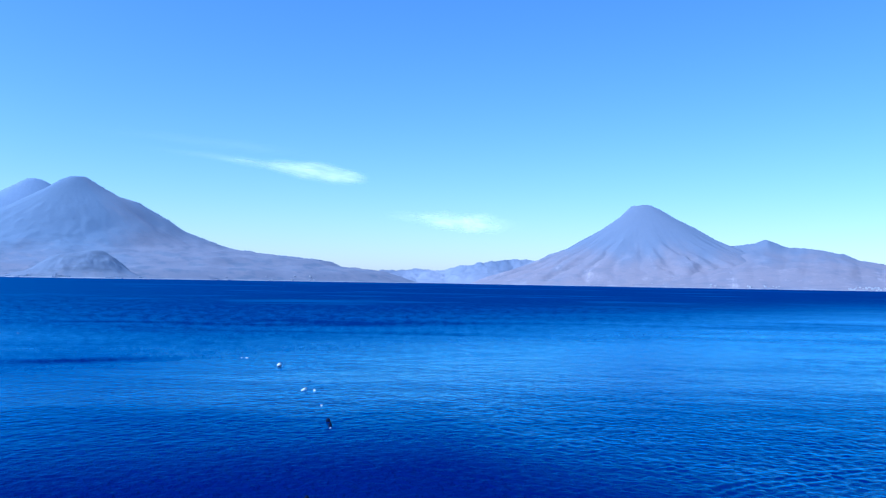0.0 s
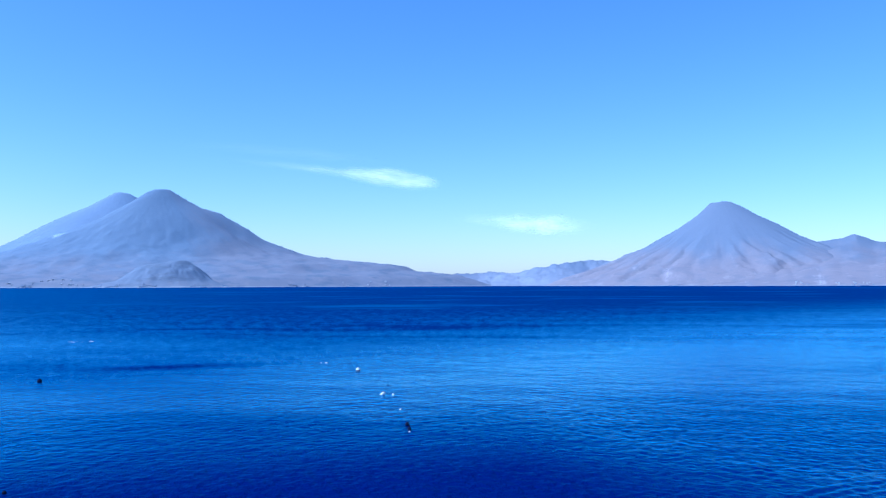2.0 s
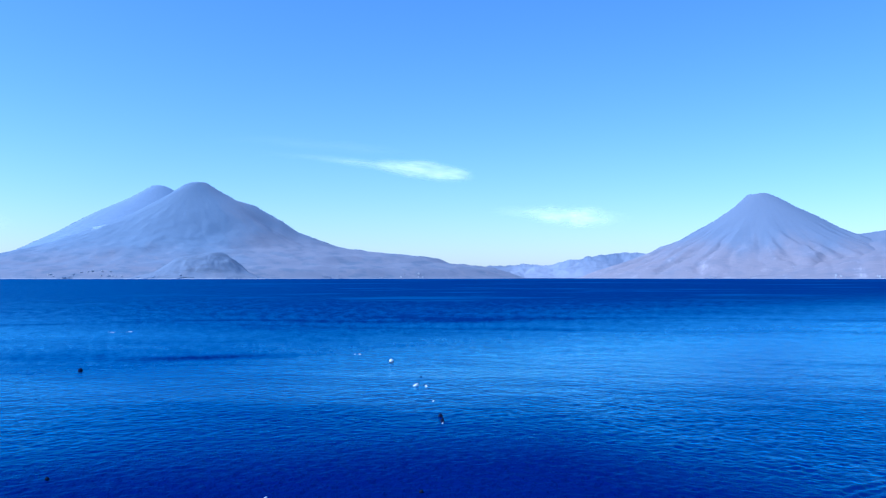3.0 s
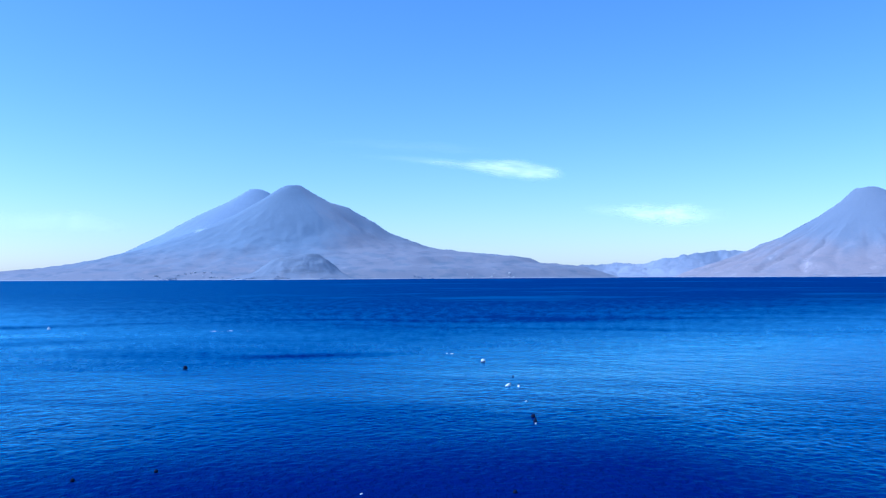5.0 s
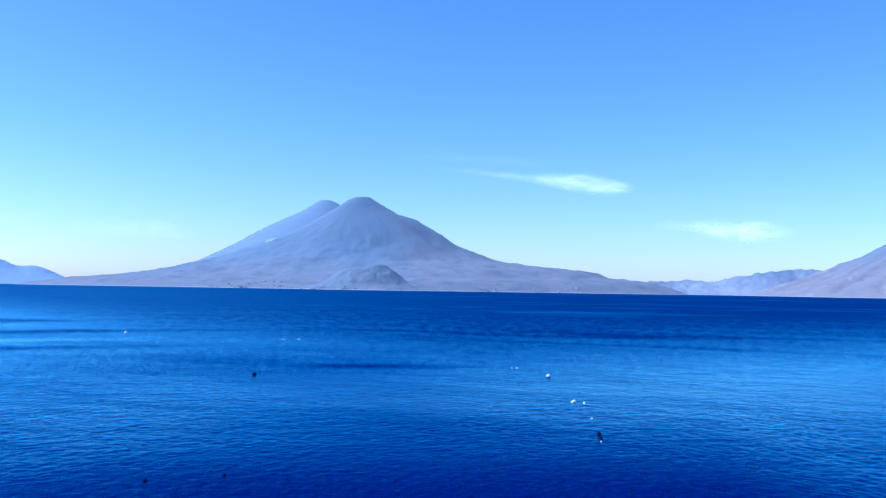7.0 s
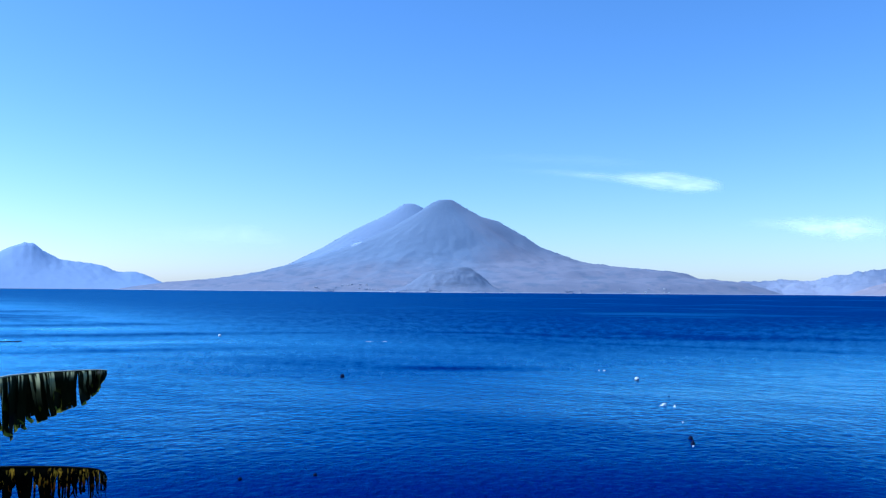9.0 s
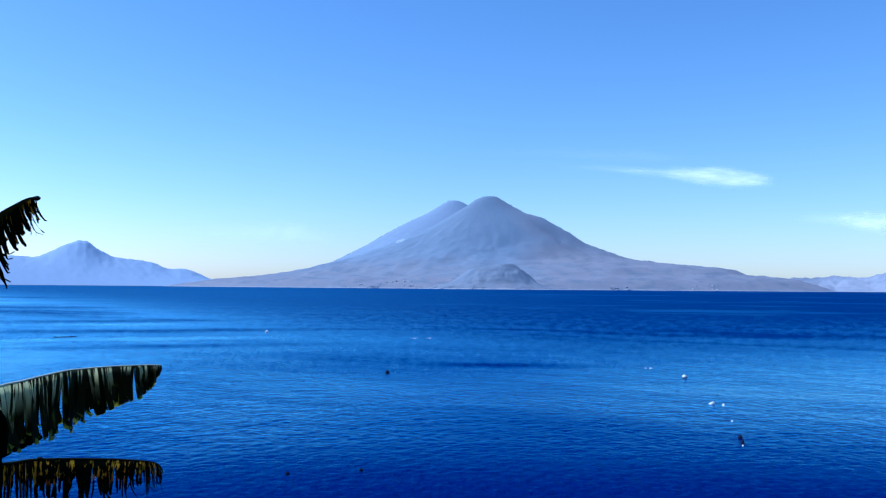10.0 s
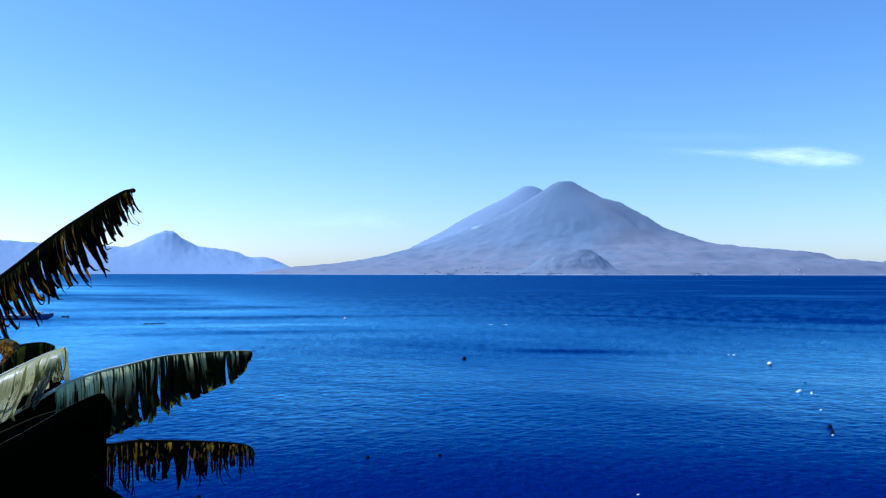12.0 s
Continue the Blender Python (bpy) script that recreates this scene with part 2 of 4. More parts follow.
    gloss = calc(n, l, "MULTIPLY", calc(n, l, "MINIMUM", graze, 0.95), cover)
    body, top, mix = n.new("ShaderNodeBsdfDiffuse"), n.new("ShaderNodeBsdfGlossy"), n.new("ShaderNodeMixShader")
    l.new(mixc(n, l, gust, (0.0015, 0.0072, 0.086), (0.0025, 0.0150, 0.140)), body.inputs["Color"])
    l.new(mixc(n, l, ruffle, (0.40, 0.775, 1.0), (0.24, 0.71, 1.0)), top.inputs["Color"])
    l.new(rough, top.inputs["Roughness"])
    for sh in (body, top):
        l.new(b, sh.inputs["Normal"])
    l.new(gloss, mix.inputs[0])
    l.new(body.outputs[0], mix.inputs[1])
    l.new(top.outputs[0], mix.inputs[2])
    n.remove(p)
    l.new(mix.outputs[0], n["Material Output"].inputs["Surface"])
    return m


M_WATER = water_material()
# haze is painted into the mountain colours as a blue-grey cast
M_WOODED = slope_material("hazed wooded volcano slope", (0.213, 0.271, 0.346), (0.256, 0.260, 0.298), (0.315, 0.298, 0.318), dry_side=0.34, patchy=0.55, scars=0.3)
# the farther slopes are painted paler and bluer still, as haze would make them
M_BEHIND = slope_material("hazed far volcano slope", (0.258, 0.322, 0.415), (0.295, 0.34, 0.42), (0.32, 0.345, 0.41))
M_DRY = slope_material("hazed dry volcano slope", (0.214, 0.250, 0.312), (0.302, 0.270, 0.285), (0.41, 0.368, 0.372), scars=0.55, patchy=0.25, tree_line=(60, 260))
M_HILLS = slope_material("hazed low wooded hills", (0.278, 0.318, 0.382), (0.302, 0.320, 0.374), (0.345, 0.342, 0.38), patchy=0.35)
M_KNOLL = slope_material("hazed scrub covered knoll", (0.212, 0.250, 0.308), (0.248, 0.256, 0.295), (0.29, 0.285, 0.31), tree_line=(-30, 80))
M_FAR = slope_material("hazed distant range", (0.315, 0.405, 0.545), (0.315, 0.405, 0.545), (0.32, 0.41, 0.545), patchy=0.1)
M_BANK = slope_material("earth bank", (0.06, 0.08, 0.04), (0.12, 0.11, 0.07), (0.20, 0.16, 0.11), 40.0, False)

# ---------------------------------------------------------------- the lake
def lake_mesh():
    """One sheet of water to the far shores, finest near the terrace, raised into wind waves."""
    azs = np.concatenate([np.linspace(-34, 66, 880), np.linspace(66, 324, 90)[1:-1]])
    ds = np.concatenate([np.linspace(7, 26, 12), np.geomspace(27, 160, 880), np.geomspace(161, 600, 110), np.geomspace(610, 4950, 60)])
    A, D = np.meshgrid(np.radians(azs), ds)
    X, Y = -D * np.sin(A), D * np.cos(A)
    rng = np.random.default_rng(7)
    Z = np.zeros_like(X)
    step = np.gradient(ds)[:, None] + 0 * D
    calm = 0.62 + 0.38 * np.sin(X * 0.021 + 1.3 * np.sin(Y * 0.017)) * np.sin(Y * 0.043 + 0.9 * np.sin(X * 0.011))
    left = np.clip((6.0 - X) / 16.0, 0, 1)
    left = left * left * (3 - 2 * left)
    trains = ((44, 0.45, 2.2, 62, 36, 0.030, left), (44, 0.42, 1.5, 80, 44, 0.030, 1 - 0.7 * left), (20, 0.32, 0.8, 110, 70, 0.021, 1.0))
    for count, short, long, mean, spread, steep, weight in trains:
        for k in range(count):
            wave = short * (long / short) ** (k / (count - 1))
            head = np.radians(mean + rng.normal(0, spread))
            amp = steep * (1.0 if wave < 0.8 else 0.8 / wave) * wave / (2 * np.pi)
            keep = np.clip((wave / step - 4.0) / 3.0, 0, 1)
            warp = 0.35 * np.sin(X * 0.13 + k) + 0.35 * np.sin(Y * 0.11 + 2 * k)
            a1, a2 = rng.uniform(0.5, 1.6, 2) / (1 + wave)
            group = 0.55 + 0.75 * np.sin(X * a1 + 1.7 * np.sin(Y * a2 + k)) * np.sin(Y * a2 * 1.3 - X * 0.4 * a1 + 2.1 * k)
            ph = 2 * np.pi / wave * (-X * np.sin(head) + Y * np.cos(head)) + warp + rng.uniform(0, 6.28)
            Z += weight * amp * keep * group * (np.sin(ph) + 0.3 * np.sin(2 * ph + 1.57))
    Z *= calm * np.clip((95 - D) / 48, 0.12, 1)
    # short curved swell running in from a passing boat
    run = np.clip(X - 10.0, 0.05, None)
    r = (Y - (31.2 + 1.88 * np.sqrt(run))) * np.cos(np.arctan(0.94 / np.sqrt(run)))
    swell = np.where(r > 0, np.exp(-(r / 0.5) ** 2), np.exp(-(r / 1.7) ** 2)) * np.clip(run / 0.8, 0, 1) * np.clip((24 - X) / 8, 0, 1)
    Z += 0.025 * swell * np.sin(2 * np.pi * r / 0.72)
    nr, nc = X.shape
    co = np.stack([X, Y, Z], -1).reshape(-1, 3).astype(np.float32)
    i = np.arange(nr - 1)[:, None] * nc
    j = np.arange(nc)[None, :]
    k = (j + 1) % nc
    quads = np.stack([i + j, i + k, i + nc + k, i + nc + j], -1).reshape(-1, 4)[:, ::-1].astype(np.int32)
    me = bpy.data.meshes.new("water")
    me.vertices.add(len(co))
    me.vertices.foreach_set("co", co.ravel())
    me.loops.add(quads.size)
    me.loops.foreach_set("vertex_index", np.ascontiguousarray(quads).ravel())
    me.polygons.add(len(quads))
    me.polygons.foreach_set("loop_start", np.arange(0, quads.size, 4, dtype=np.int32))
    me.polygons.foreach_set("use_smooth", np.ones(len(quads), dtype=bool))
    me.update()
    me.validate()
    me.materials.append(M_WATER)
    return me


tagged(new("water", lake_mesh()), "deep blue lake water ruffled by a light wind", "water", kind="structure")


# ---------------------------------------------------------------- mountains
def volcano(name, label, material, az, d, left, right, gully=6.0, gullies=15, seed=1, rough=5.0, rings=130, turns=420, squash=0.5, dents=(), crown_end=0.12, hollow=0.16, ribbed=1.0, lump=0.011):
    """A cone about its summit: the heights of its left and right flank by distance from the axis, cut by gullies between broad ribs."""
    top = polar(az, d)
    away = polar(az, 1.0)
    side = Vector((away.y, -away.x, 0))          # to the right as seen over the lake
    lx, lz = zip(*left)
    rx, rz = zip(*right)
    rmax = max(lx[-1], rx[-1])
    dice = random.Random(seed)
    cuts = [(dice.uniform(0.25, 1.0) ** 1.3, dice.uniform(0.0, 0.30), dice.uniform(0.75, 1.3)) for _ in range(gullies)]
    bm = bmesh.new()
    uvl = bm.loops.layers.uv.new("UVMap")
    chart = {}
    rows = []
    for i in range(1, rings + 1):
        q = (i / rings) ** 1.15 * rmax
        near = min(60.0, q * 0.6)
        ends = lin(q, lx, lz), lin(q, rx, rz)
        even = [sum(lin(q + near * k / 4, xs, zs) for k in range(-4, 5)) / 9 for xs, zs in ((lx, lz), (rx, rz))]
        row = []
        for j in range(turns):
            a = 2 * math.pi * j / turns
            w = 0.5 + 0.5 * math.cos(a)
            w = w * w * (3 - 2 * w)
            keen = max(0.0, min(1.0, (abs(math.cos(a)) - 0.85) / 0.13))      # the skyline keeps its steps
            zl, zr = (e * keen + f * (1 - keen) for e, f in zip(ends, even))
            z = zl * (1 - w) + zr * w
            x, y = q * math.cos(a), q * math.sin(a)
            down = (lz[0] - z) / lz[0]
            flank = max(0.0, min(1.0, (down - crown_end) / 0.35)) * max(0.0, min(1.0, z / 45.0))
            wob = noise.noise(Vector((x * 0.005, y * 0.005, seed)))
            turn = (a / (2 * math.pi) * gullies + 0.55 * wob + 0.25 * noise.noise(Vector((x * 0.02, y * 0.02, seed)))) % gullies
            deep, begin, wide = cuts[int(turn) % gullies]
            cut = math.exp(-(((turn % 1) - 0.5) / (hollow * wide)) ** 2) * deep * max(0.0, min(1.0, (down - crown_end - begin) / 0.2))
            rib = math.sin(a * round(gullies * 0.37) + 2.5 * wob)
            lumps = noise.fractal(Vector((math.cos(a) * 9, math.sin(a) * 9, q * 0.0045 + seed * 3.1)), 1.0, 2.0, 5)
            blotch = noise.fractal(Vector((x * lump, y * lump * 0.55, seed * 1.3)), 1.0, 2.0, 5)
            lumps = blotch + (lumps - blotch) * ribbed
            z += flank * (gully * (0.35 * rib - cut) + rough * lumps)
            for da, dq, wa, wq, deep in dents:      # hollows and lobes: bearing about the axis, distance, sizes, depth
                z -= deep * math.exp(-((a - radians(da)) / radians(wa)) ** 2 - ((q - dq) / wq) ** 2)
            z += (0.35 + 0.65 * keen) * min(1.0, q / 40) * (1.2 * noise.noise(Vector((x * 0.05, y * 0.05 * squash, seed))) + 1.5 * noise.noise(Vector((x * 0.09, y * 0.06 * squash, seed))))
            v = bm.verts.new(top + side * x + away * (y * squash) + Vector((0, 0, z)))
            chart[v] = (a, q / 100)
            row.append(v)
        rows.append(row)
    for r0, r1 in zip(rows, rows[1:]):
        for j in range(turns):
            k = (j + 1) % turns
            bm.faces.new((r0[j], r1[j], r1[k], r0[k]))
    tip = bm.verts.new(sum((v.co for v in rows[0]), Vector()) / turns)
    chart[tip] = (0, 0)
    for j in range(turns):
        bm.faces.new((tip, rows[0][j], rows[0][(j + 1) % turns]))
    for f in bm.faces:
        for lp in f.loops:
            lp[uvl].uv = chart[lp.vert]
    bmesh.ops.recalc_face_normals(bm, faces=bm.faces)
    return tagged(part(name, smooth(bm), material), label, "volcano" if name == "volcano" else "hill")


def ridge(label, material, d, crest, depth, seed, rough=5.0, along=320, across=40, spurs=3.5, jag=3.5):
    """A range that lies across the view: its crest by bearing and height, with spurs running down to the water."""
    bm = bmesh.new()
    uvl = bm.loops.layers.uv.new("UVMap")
    chart = {}
    ca, cz = zip(*crest)
    rows = []
    for i in range(along + 1):
        az = ca[0] + (ca[-1] - ca[0]) * i / along
        row = []
        for j in range(across + 1):
            v = 2 * j / across - 1
            fall = max(0.0, 1 - abs(v) ** 1.1)
            pt = polar(az, d + v * depth)
            n1 = noise.fractal(Vector((pt.x * 0.008, pt.y * 0.008, seed)), 1.0, 2.0, 5)
            h = lin(az + (5.0 if spurs else 1.5) * (1 - fall) * noise.noise(Vector((pt.x * 0.003, pt.y * 0.006, seed + 5))), ca, cz)
            if not spurs:                            # smoothed below the crest to flatten the shading, as haze would
                even = sum(lin(az + k, ca, cz) for k in range(-5, 6)) / 11
                h = even + (h - even) * max(0.0, min(1.0, fall)) ** 3
                h += 2.2 * noise.noise(Vector((az * 9.0, seed, 0))) * fall ** 4 + 1.6 * noise.noise(Vector((az * 21.0, seed, 3))) * fall ** 4
            h += jag * noise.fractal(Vector((pt.x * 0.03, pt.y * 0.03, seed)), 1.0, 2.0, 3)
            sp = abs(math.sin(az * 2.1 + 2.0 * noise.noise(Vector((az * 0.4, v * 1.5, seed))))) - 0.6
            z = h * fall + min(1.0, fall * 3) * (rough * (0.4 + 0.6 * min(1.0, (1 - fall) * 3)) * n1 + spurs * sp * min(1.0, (1 - fall) * 4)) - 6 * (1 - fall)
            row.append(bm.verts.new((pt.x, pt.y, z)))
            chart[row[-1]] = (radians(az) * 5, (1 - fall) * depth / 300)
        rows.append(row)
    for i in range(along):
        for j in range(across):
            f = bm.faces.new((rows[i][j], rows[i + 1][j], rows[i + 1][j + 1], rows[i][j + 1]))
            for lp in f.loops:
                lp[uvl].uv = chart[lp.vert]
    bmesh.ops.recalc_face_normals(bm, faces=bm.faces)
    return tagged(part("mountain_range", smooth(bm), material), label, "mountain")


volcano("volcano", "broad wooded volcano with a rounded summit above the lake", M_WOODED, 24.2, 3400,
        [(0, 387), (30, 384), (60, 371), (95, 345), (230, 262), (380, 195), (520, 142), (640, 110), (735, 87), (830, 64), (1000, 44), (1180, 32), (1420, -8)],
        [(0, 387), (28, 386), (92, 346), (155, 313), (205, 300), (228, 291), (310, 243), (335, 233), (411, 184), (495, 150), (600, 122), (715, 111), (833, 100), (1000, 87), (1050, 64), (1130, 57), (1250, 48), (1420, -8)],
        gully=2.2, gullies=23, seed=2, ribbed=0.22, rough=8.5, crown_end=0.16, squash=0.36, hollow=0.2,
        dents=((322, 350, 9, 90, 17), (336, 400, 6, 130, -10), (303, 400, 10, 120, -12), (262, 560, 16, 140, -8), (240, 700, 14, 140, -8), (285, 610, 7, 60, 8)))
volcano("volcano", "volcano behind the wooded one, painted pale blue for haze", M_BEHIND, 26.75, 4250,
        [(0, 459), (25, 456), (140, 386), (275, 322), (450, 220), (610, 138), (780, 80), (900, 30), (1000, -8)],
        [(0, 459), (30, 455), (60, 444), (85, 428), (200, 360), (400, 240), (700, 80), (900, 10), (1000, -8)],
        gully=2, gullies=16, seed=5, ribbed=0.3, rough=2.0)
volcano("hill", "hazed scrub covered knoll at the volcano's foot", M_KNOLL, 23.0, 2860,
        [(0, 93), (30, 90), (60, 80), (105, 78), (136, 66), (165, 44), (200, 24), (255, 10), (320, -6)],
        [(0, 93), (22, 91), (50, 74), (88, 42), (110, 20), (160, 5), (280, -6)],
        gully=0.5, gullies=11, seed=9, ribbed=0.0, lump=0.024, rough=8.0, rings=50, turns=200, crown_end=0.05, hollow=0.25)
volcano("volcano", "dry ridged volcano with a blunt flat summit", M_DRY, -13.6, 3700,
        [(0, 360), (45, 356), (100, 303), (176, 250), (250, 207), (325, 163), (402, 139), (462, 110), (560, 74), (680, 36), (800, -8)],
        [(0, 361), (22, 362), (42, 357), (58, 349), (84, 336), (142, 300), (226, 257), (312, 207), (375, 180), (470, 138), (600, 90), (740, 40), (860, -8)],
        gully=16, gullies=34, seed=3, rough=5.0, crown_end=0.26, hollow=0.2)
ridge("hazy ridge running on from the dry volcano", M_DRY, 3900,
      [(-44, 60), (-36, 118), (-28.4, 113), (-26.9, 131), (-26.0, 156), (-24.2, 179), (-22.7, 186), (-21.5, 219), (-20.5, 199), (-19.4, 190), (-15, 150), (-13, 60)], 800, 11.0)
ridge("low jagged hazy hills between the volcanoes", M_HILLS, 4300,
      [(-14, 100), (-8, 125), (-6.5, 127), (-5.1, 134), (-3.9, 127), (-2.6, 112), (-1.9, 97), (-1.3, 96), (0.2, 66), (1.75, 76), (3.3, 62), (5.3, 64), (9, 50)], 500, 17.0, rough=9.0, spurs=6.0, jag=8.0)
ridge("distant mountain range with a pointed summit, painted pale blue for haze", M_FAR, 4350,
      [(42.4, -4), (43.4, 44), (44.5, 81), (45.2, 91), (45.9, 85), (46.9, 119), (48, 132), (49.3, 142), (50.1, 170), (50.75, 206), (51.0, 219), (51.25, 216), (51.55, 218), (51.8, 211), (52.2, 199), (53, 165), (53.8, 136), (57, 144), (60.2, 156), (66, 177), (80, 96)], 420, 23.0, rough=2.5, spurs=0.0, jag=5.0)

# ---------------------------------------------------------------- shore under the terrace
bm = bmesh.new()
rows = []
across = [-4900, -2500, -1200, -600, -300, -150] + [-90 + 3 * i for i in range(61)] + [150, 300, 600, 1200, 2500, 4900]
slope = ((-4900, 420), (-2000, 130), (-600, 40), (-150, 14), (-60, 7.5), (-20, 6.6), (-4, 6.4), (0.9, 6.4), (2.2, 5.4), (6, 2.4), (10, -0.5), (14, -3))
for x in across:
    row = []
    for y, z in slope:
        row.append(bm.verts.new((x, y + 0.6 * noise.noise(Vector((x * 0.2, y * 0.2, 1))), z + 0.25 * noise.noise(Vector((x * 0.3, y * 0.3, 4))))))
    rows.append(row)
for i in range(len(across) - 1):
    for j in range(len(slope) - 1):
        bm.faces.new((rows[i][j], rows[i + 1][j], rows[i + 1][j + 1], rows[i][j + 1]))
tagged(part("ground", smooth(bm), M_BANK), "steep earth bank above the lake shore", "ground", kind="structure")

# unseen plain wall, added behind the camera to keep rear sky light off the leaves
def box(bm, sx, sy, sz, at=(0, 0, 0), turn=None, bevel=0.0):
    g = bmesh.ops.create_cube(bm, size=1.0)
    m = Matrix.Translation(at) @ (turn or Matrix()) @ Matrix.Diagonal((sx, sy, sz, 1))
    bmesh.ops.transform(bm, matrix=m, verts=g["verts"])
    if bevel:
        es = {e for v in g["verts"] for e in v.link_edges}
        bmesh.ops.bevel(bm, geom=list(es), offset=bevel, segments=2, affect="EDGES", profile=0.6)
    return bm


M_STUCCO = plain("ochre stucco", (0.32, 0.26, 0.18), 0.9, 0, 0.2, 1.5, 0.4, 0.01)
tagged(part("wall_back", box(bmesh.new(), 36, 0.3, 7.0, (-4, -3.0, 9.4)), M_STUCCO), "unseen plain wall added behind the terrace to block sky light", "wall", kind="structure")


# ---------------------------------------------------------------- clouds
def cloud_material(name, density, tail=0.75, head=0.88, fray=1.0):
    """Thin vapour: lit from both sides, drawn into fibres by the wind, thinning out to its edges."""
    m, n, l, p = mat(name)
    n.remove(p)
    uv = n.new("ShaderNodeUVMap").outputs[0]
    sep = n.new("ShaderNodeSeparateXYZ")
    l.new(uv, sep.inputs[0])
    fibre, billow = n.new("ShaderNodeMapping"), n.new("ShaderNodeMapping")
    fibre.inputs["Scale"].default_value, fibre.inputs["Rotation"].default_value = (5, 3.2, 1), (0, 0, radians(9))
    billow.inputs["Scale"].default_value = (4.5, 1.1, 1)
    for mp in (fibre, billow):
        l.new(uv, mp.inputs["Vector"])
    wisp = noise_node(n, l, fibre.outputs[0], 1.0, 3, 0.55)
    soft = noise_node(n, l, billow.outputs[0], 1.3, 2, 0.5)
    v = calc(n, l, "ABSOLUTE", calc(n, l, "SUBTRACT", sep.outputs["Y"], 0.5))
    v = calc(n, l, "ADD", v, calc(n, l, "MULTIPLY", calc(n, l, "SUBTRACT", soft, 0.5), 0.30 * fray))
    body = span(n, l, v, 0.46, 0.0)
    rim = span(n, l, calc(n, l, "ABSOLUTE", calc(n, l, "SUBTRACT", sep.outputs["Y"], 0.5)), 0.5, 0.36)
    ends = calc(n, l, "MULTIPLY", calc(n, l, "POWER", span(n, l, sep.outputs["X"], 0.0, 0.9), tail), span(n, l, sep.outputs["X"], 1.0, head))
    a = calc(n, l, "MULTIPLY", calc(n, l, "MULTIPLY", calc(n, l, "MULTIPLY", body, rim), ends), span(n, l, wisp, 0.25, 0.75, 1.0 - 0.5 * fray, 1.0))
    a = calc(n, l, "MULTIPLY", a, density)
    d, t, add, tr, mix = (n.new("ShaderNodeBsdf" + k) if k in ("Diffuse", "Translucent", "Transparent") else n.new("Shader" + "Node" + k)
                          for k in ("Diffuse", "Translucent", "AddShader", "Transparent", "MixShader"))
    d.inputs["Color"].default_value, t.inputs["Color"].default_value = (0.6, 0.6, 0.6, 1), (0.95, 0.95, 0.95, 1)
    l.new(d.outputs[0], add.inputs[0])
    l.new(t.outputs[0], add.inputs[1])
    l.new(a, mix.inputs[0])
    l.new(tr.outputs[0], mix.inputs[1])
    l.new(add.outputs[0], mix.inputs[2])
    l.new(mix.outputs[0], n["Material Output"].inputs["Surface"])
    return m


def cloud(label, line, half, d, density, seed, tail=0.75, head=0.88, layer=True, fray=1.0):
    """A drawn-out wisp along a line of bearings and elevations, with its half height in degrees at each."""
    bm = bmesh.new()
    uvl = bm.loops.layers.uv.new("UVMap")
    la, le = zip(*line)
    nu, nv = 90, 18
    us = np.linspace(0, 1, len(line))
    grid = []
    for i in range(nu + 1):
        u = i / nu
        az, el, h = lin(u, us, la), lin(u, us, le), lin(u, np.linspace(0, 1, len(half)), half)
        el += 0.07 * noise.noise(Vector((u * 5, seed, 0)))
        row = []
        for j in range(nv + 1):
            v = j / nv
            e = radians(el + h * (2 * v - 1))
            # a level layer high over the lake, or a bank standing on a slope
            dd = d * math.tan(radians(el)) / math.tan(e) if layer else d - 8 * (1 - (2 * v - 1) ** 2)
            z = EYE + d * math.tan(radians(el)) + 9 * noise.noise(Vector((u * 9, v * 3, seed))) if layer else EYE + dd * math.tan(e)
            p = polar(az, dd)
            row.append((bm.verts.new((p.x, p.y, z)), (u, v)))
        grid.append(row)
    for i in range(nu):
        for j in range(nv):
            q = (grid[i][j], grid[i + 1][j], grid[i + 1][j + 1], grid[i][j + 1])
            f = bm.faces.new([c[0] for c in q])
            for lp, c in zip(f.loops, q):
                lp[uvl].uv = c[1]
    return tagged(part("cloud", smooth(bm), cloud_material("cloud vapour", density, tail, head, fray)), label, "cloud")


cloud("long thin white cloud drawn out by wind", [(25, 8.75), (21, 8.5), (16.5, 8.2), (12.5, 7.8), (9, 7.45), (5.2, 6.95)], [0.18, 0.24, 0.30, 0.36, 0.46, 0.72, 0.92, 0.55], 4300, 0.95, 1.0, 2.7, 0.92, fray=1.25)
cloud("faint white veil trailing above the long cloud", [(24, 9.3), (19, 9.25), (14, 8.95), (9, 8.5)], [0.3, 0.5, 0.55, 0.3], 4400, 0.06, 3.0, 0.6, 0.6)
cloud("small thin white cloud above the far hills", [(4.6, 4.62), (2.0, 4.45), (-0.5, 4.18), (-2.2, 4.06), (-5.6, 3.98)], [0.3, 0.55, 0.95, 1.0, 0.45], 4200, 0.95, 4.0, 0.75, 0.66, fray=1.3)
cloud("faint veil of cloud low over the lake", [(46, 3.6), (43, 3.5), (40, 3.6), (38, 3.7), (35, 3.2)], [0.4, 0.7, 0.9, 0.9, 0.5], 3700, 0.18, 7.0)
cloud("thin mist lying between the two volcanoes", [(28.5, 4.25), (30.2, 3.35), (32.0, 2.6), (33.4, 2.1)], [0.2, 0.55, 0.6, 0.3], 3850, 0.2, 9.0, 0.4, 0.7, False, 0.6)

# ---------------------------------------------------------------- houses on the far shore
from mathutils.bvhtree import BVHTree

for o in scene.objects:
    if o.name.split(".")[0] in ("volcano", "mountain_range", "hill"):
        o.data.transform(Matrix.Translation((0, 0, -2)))
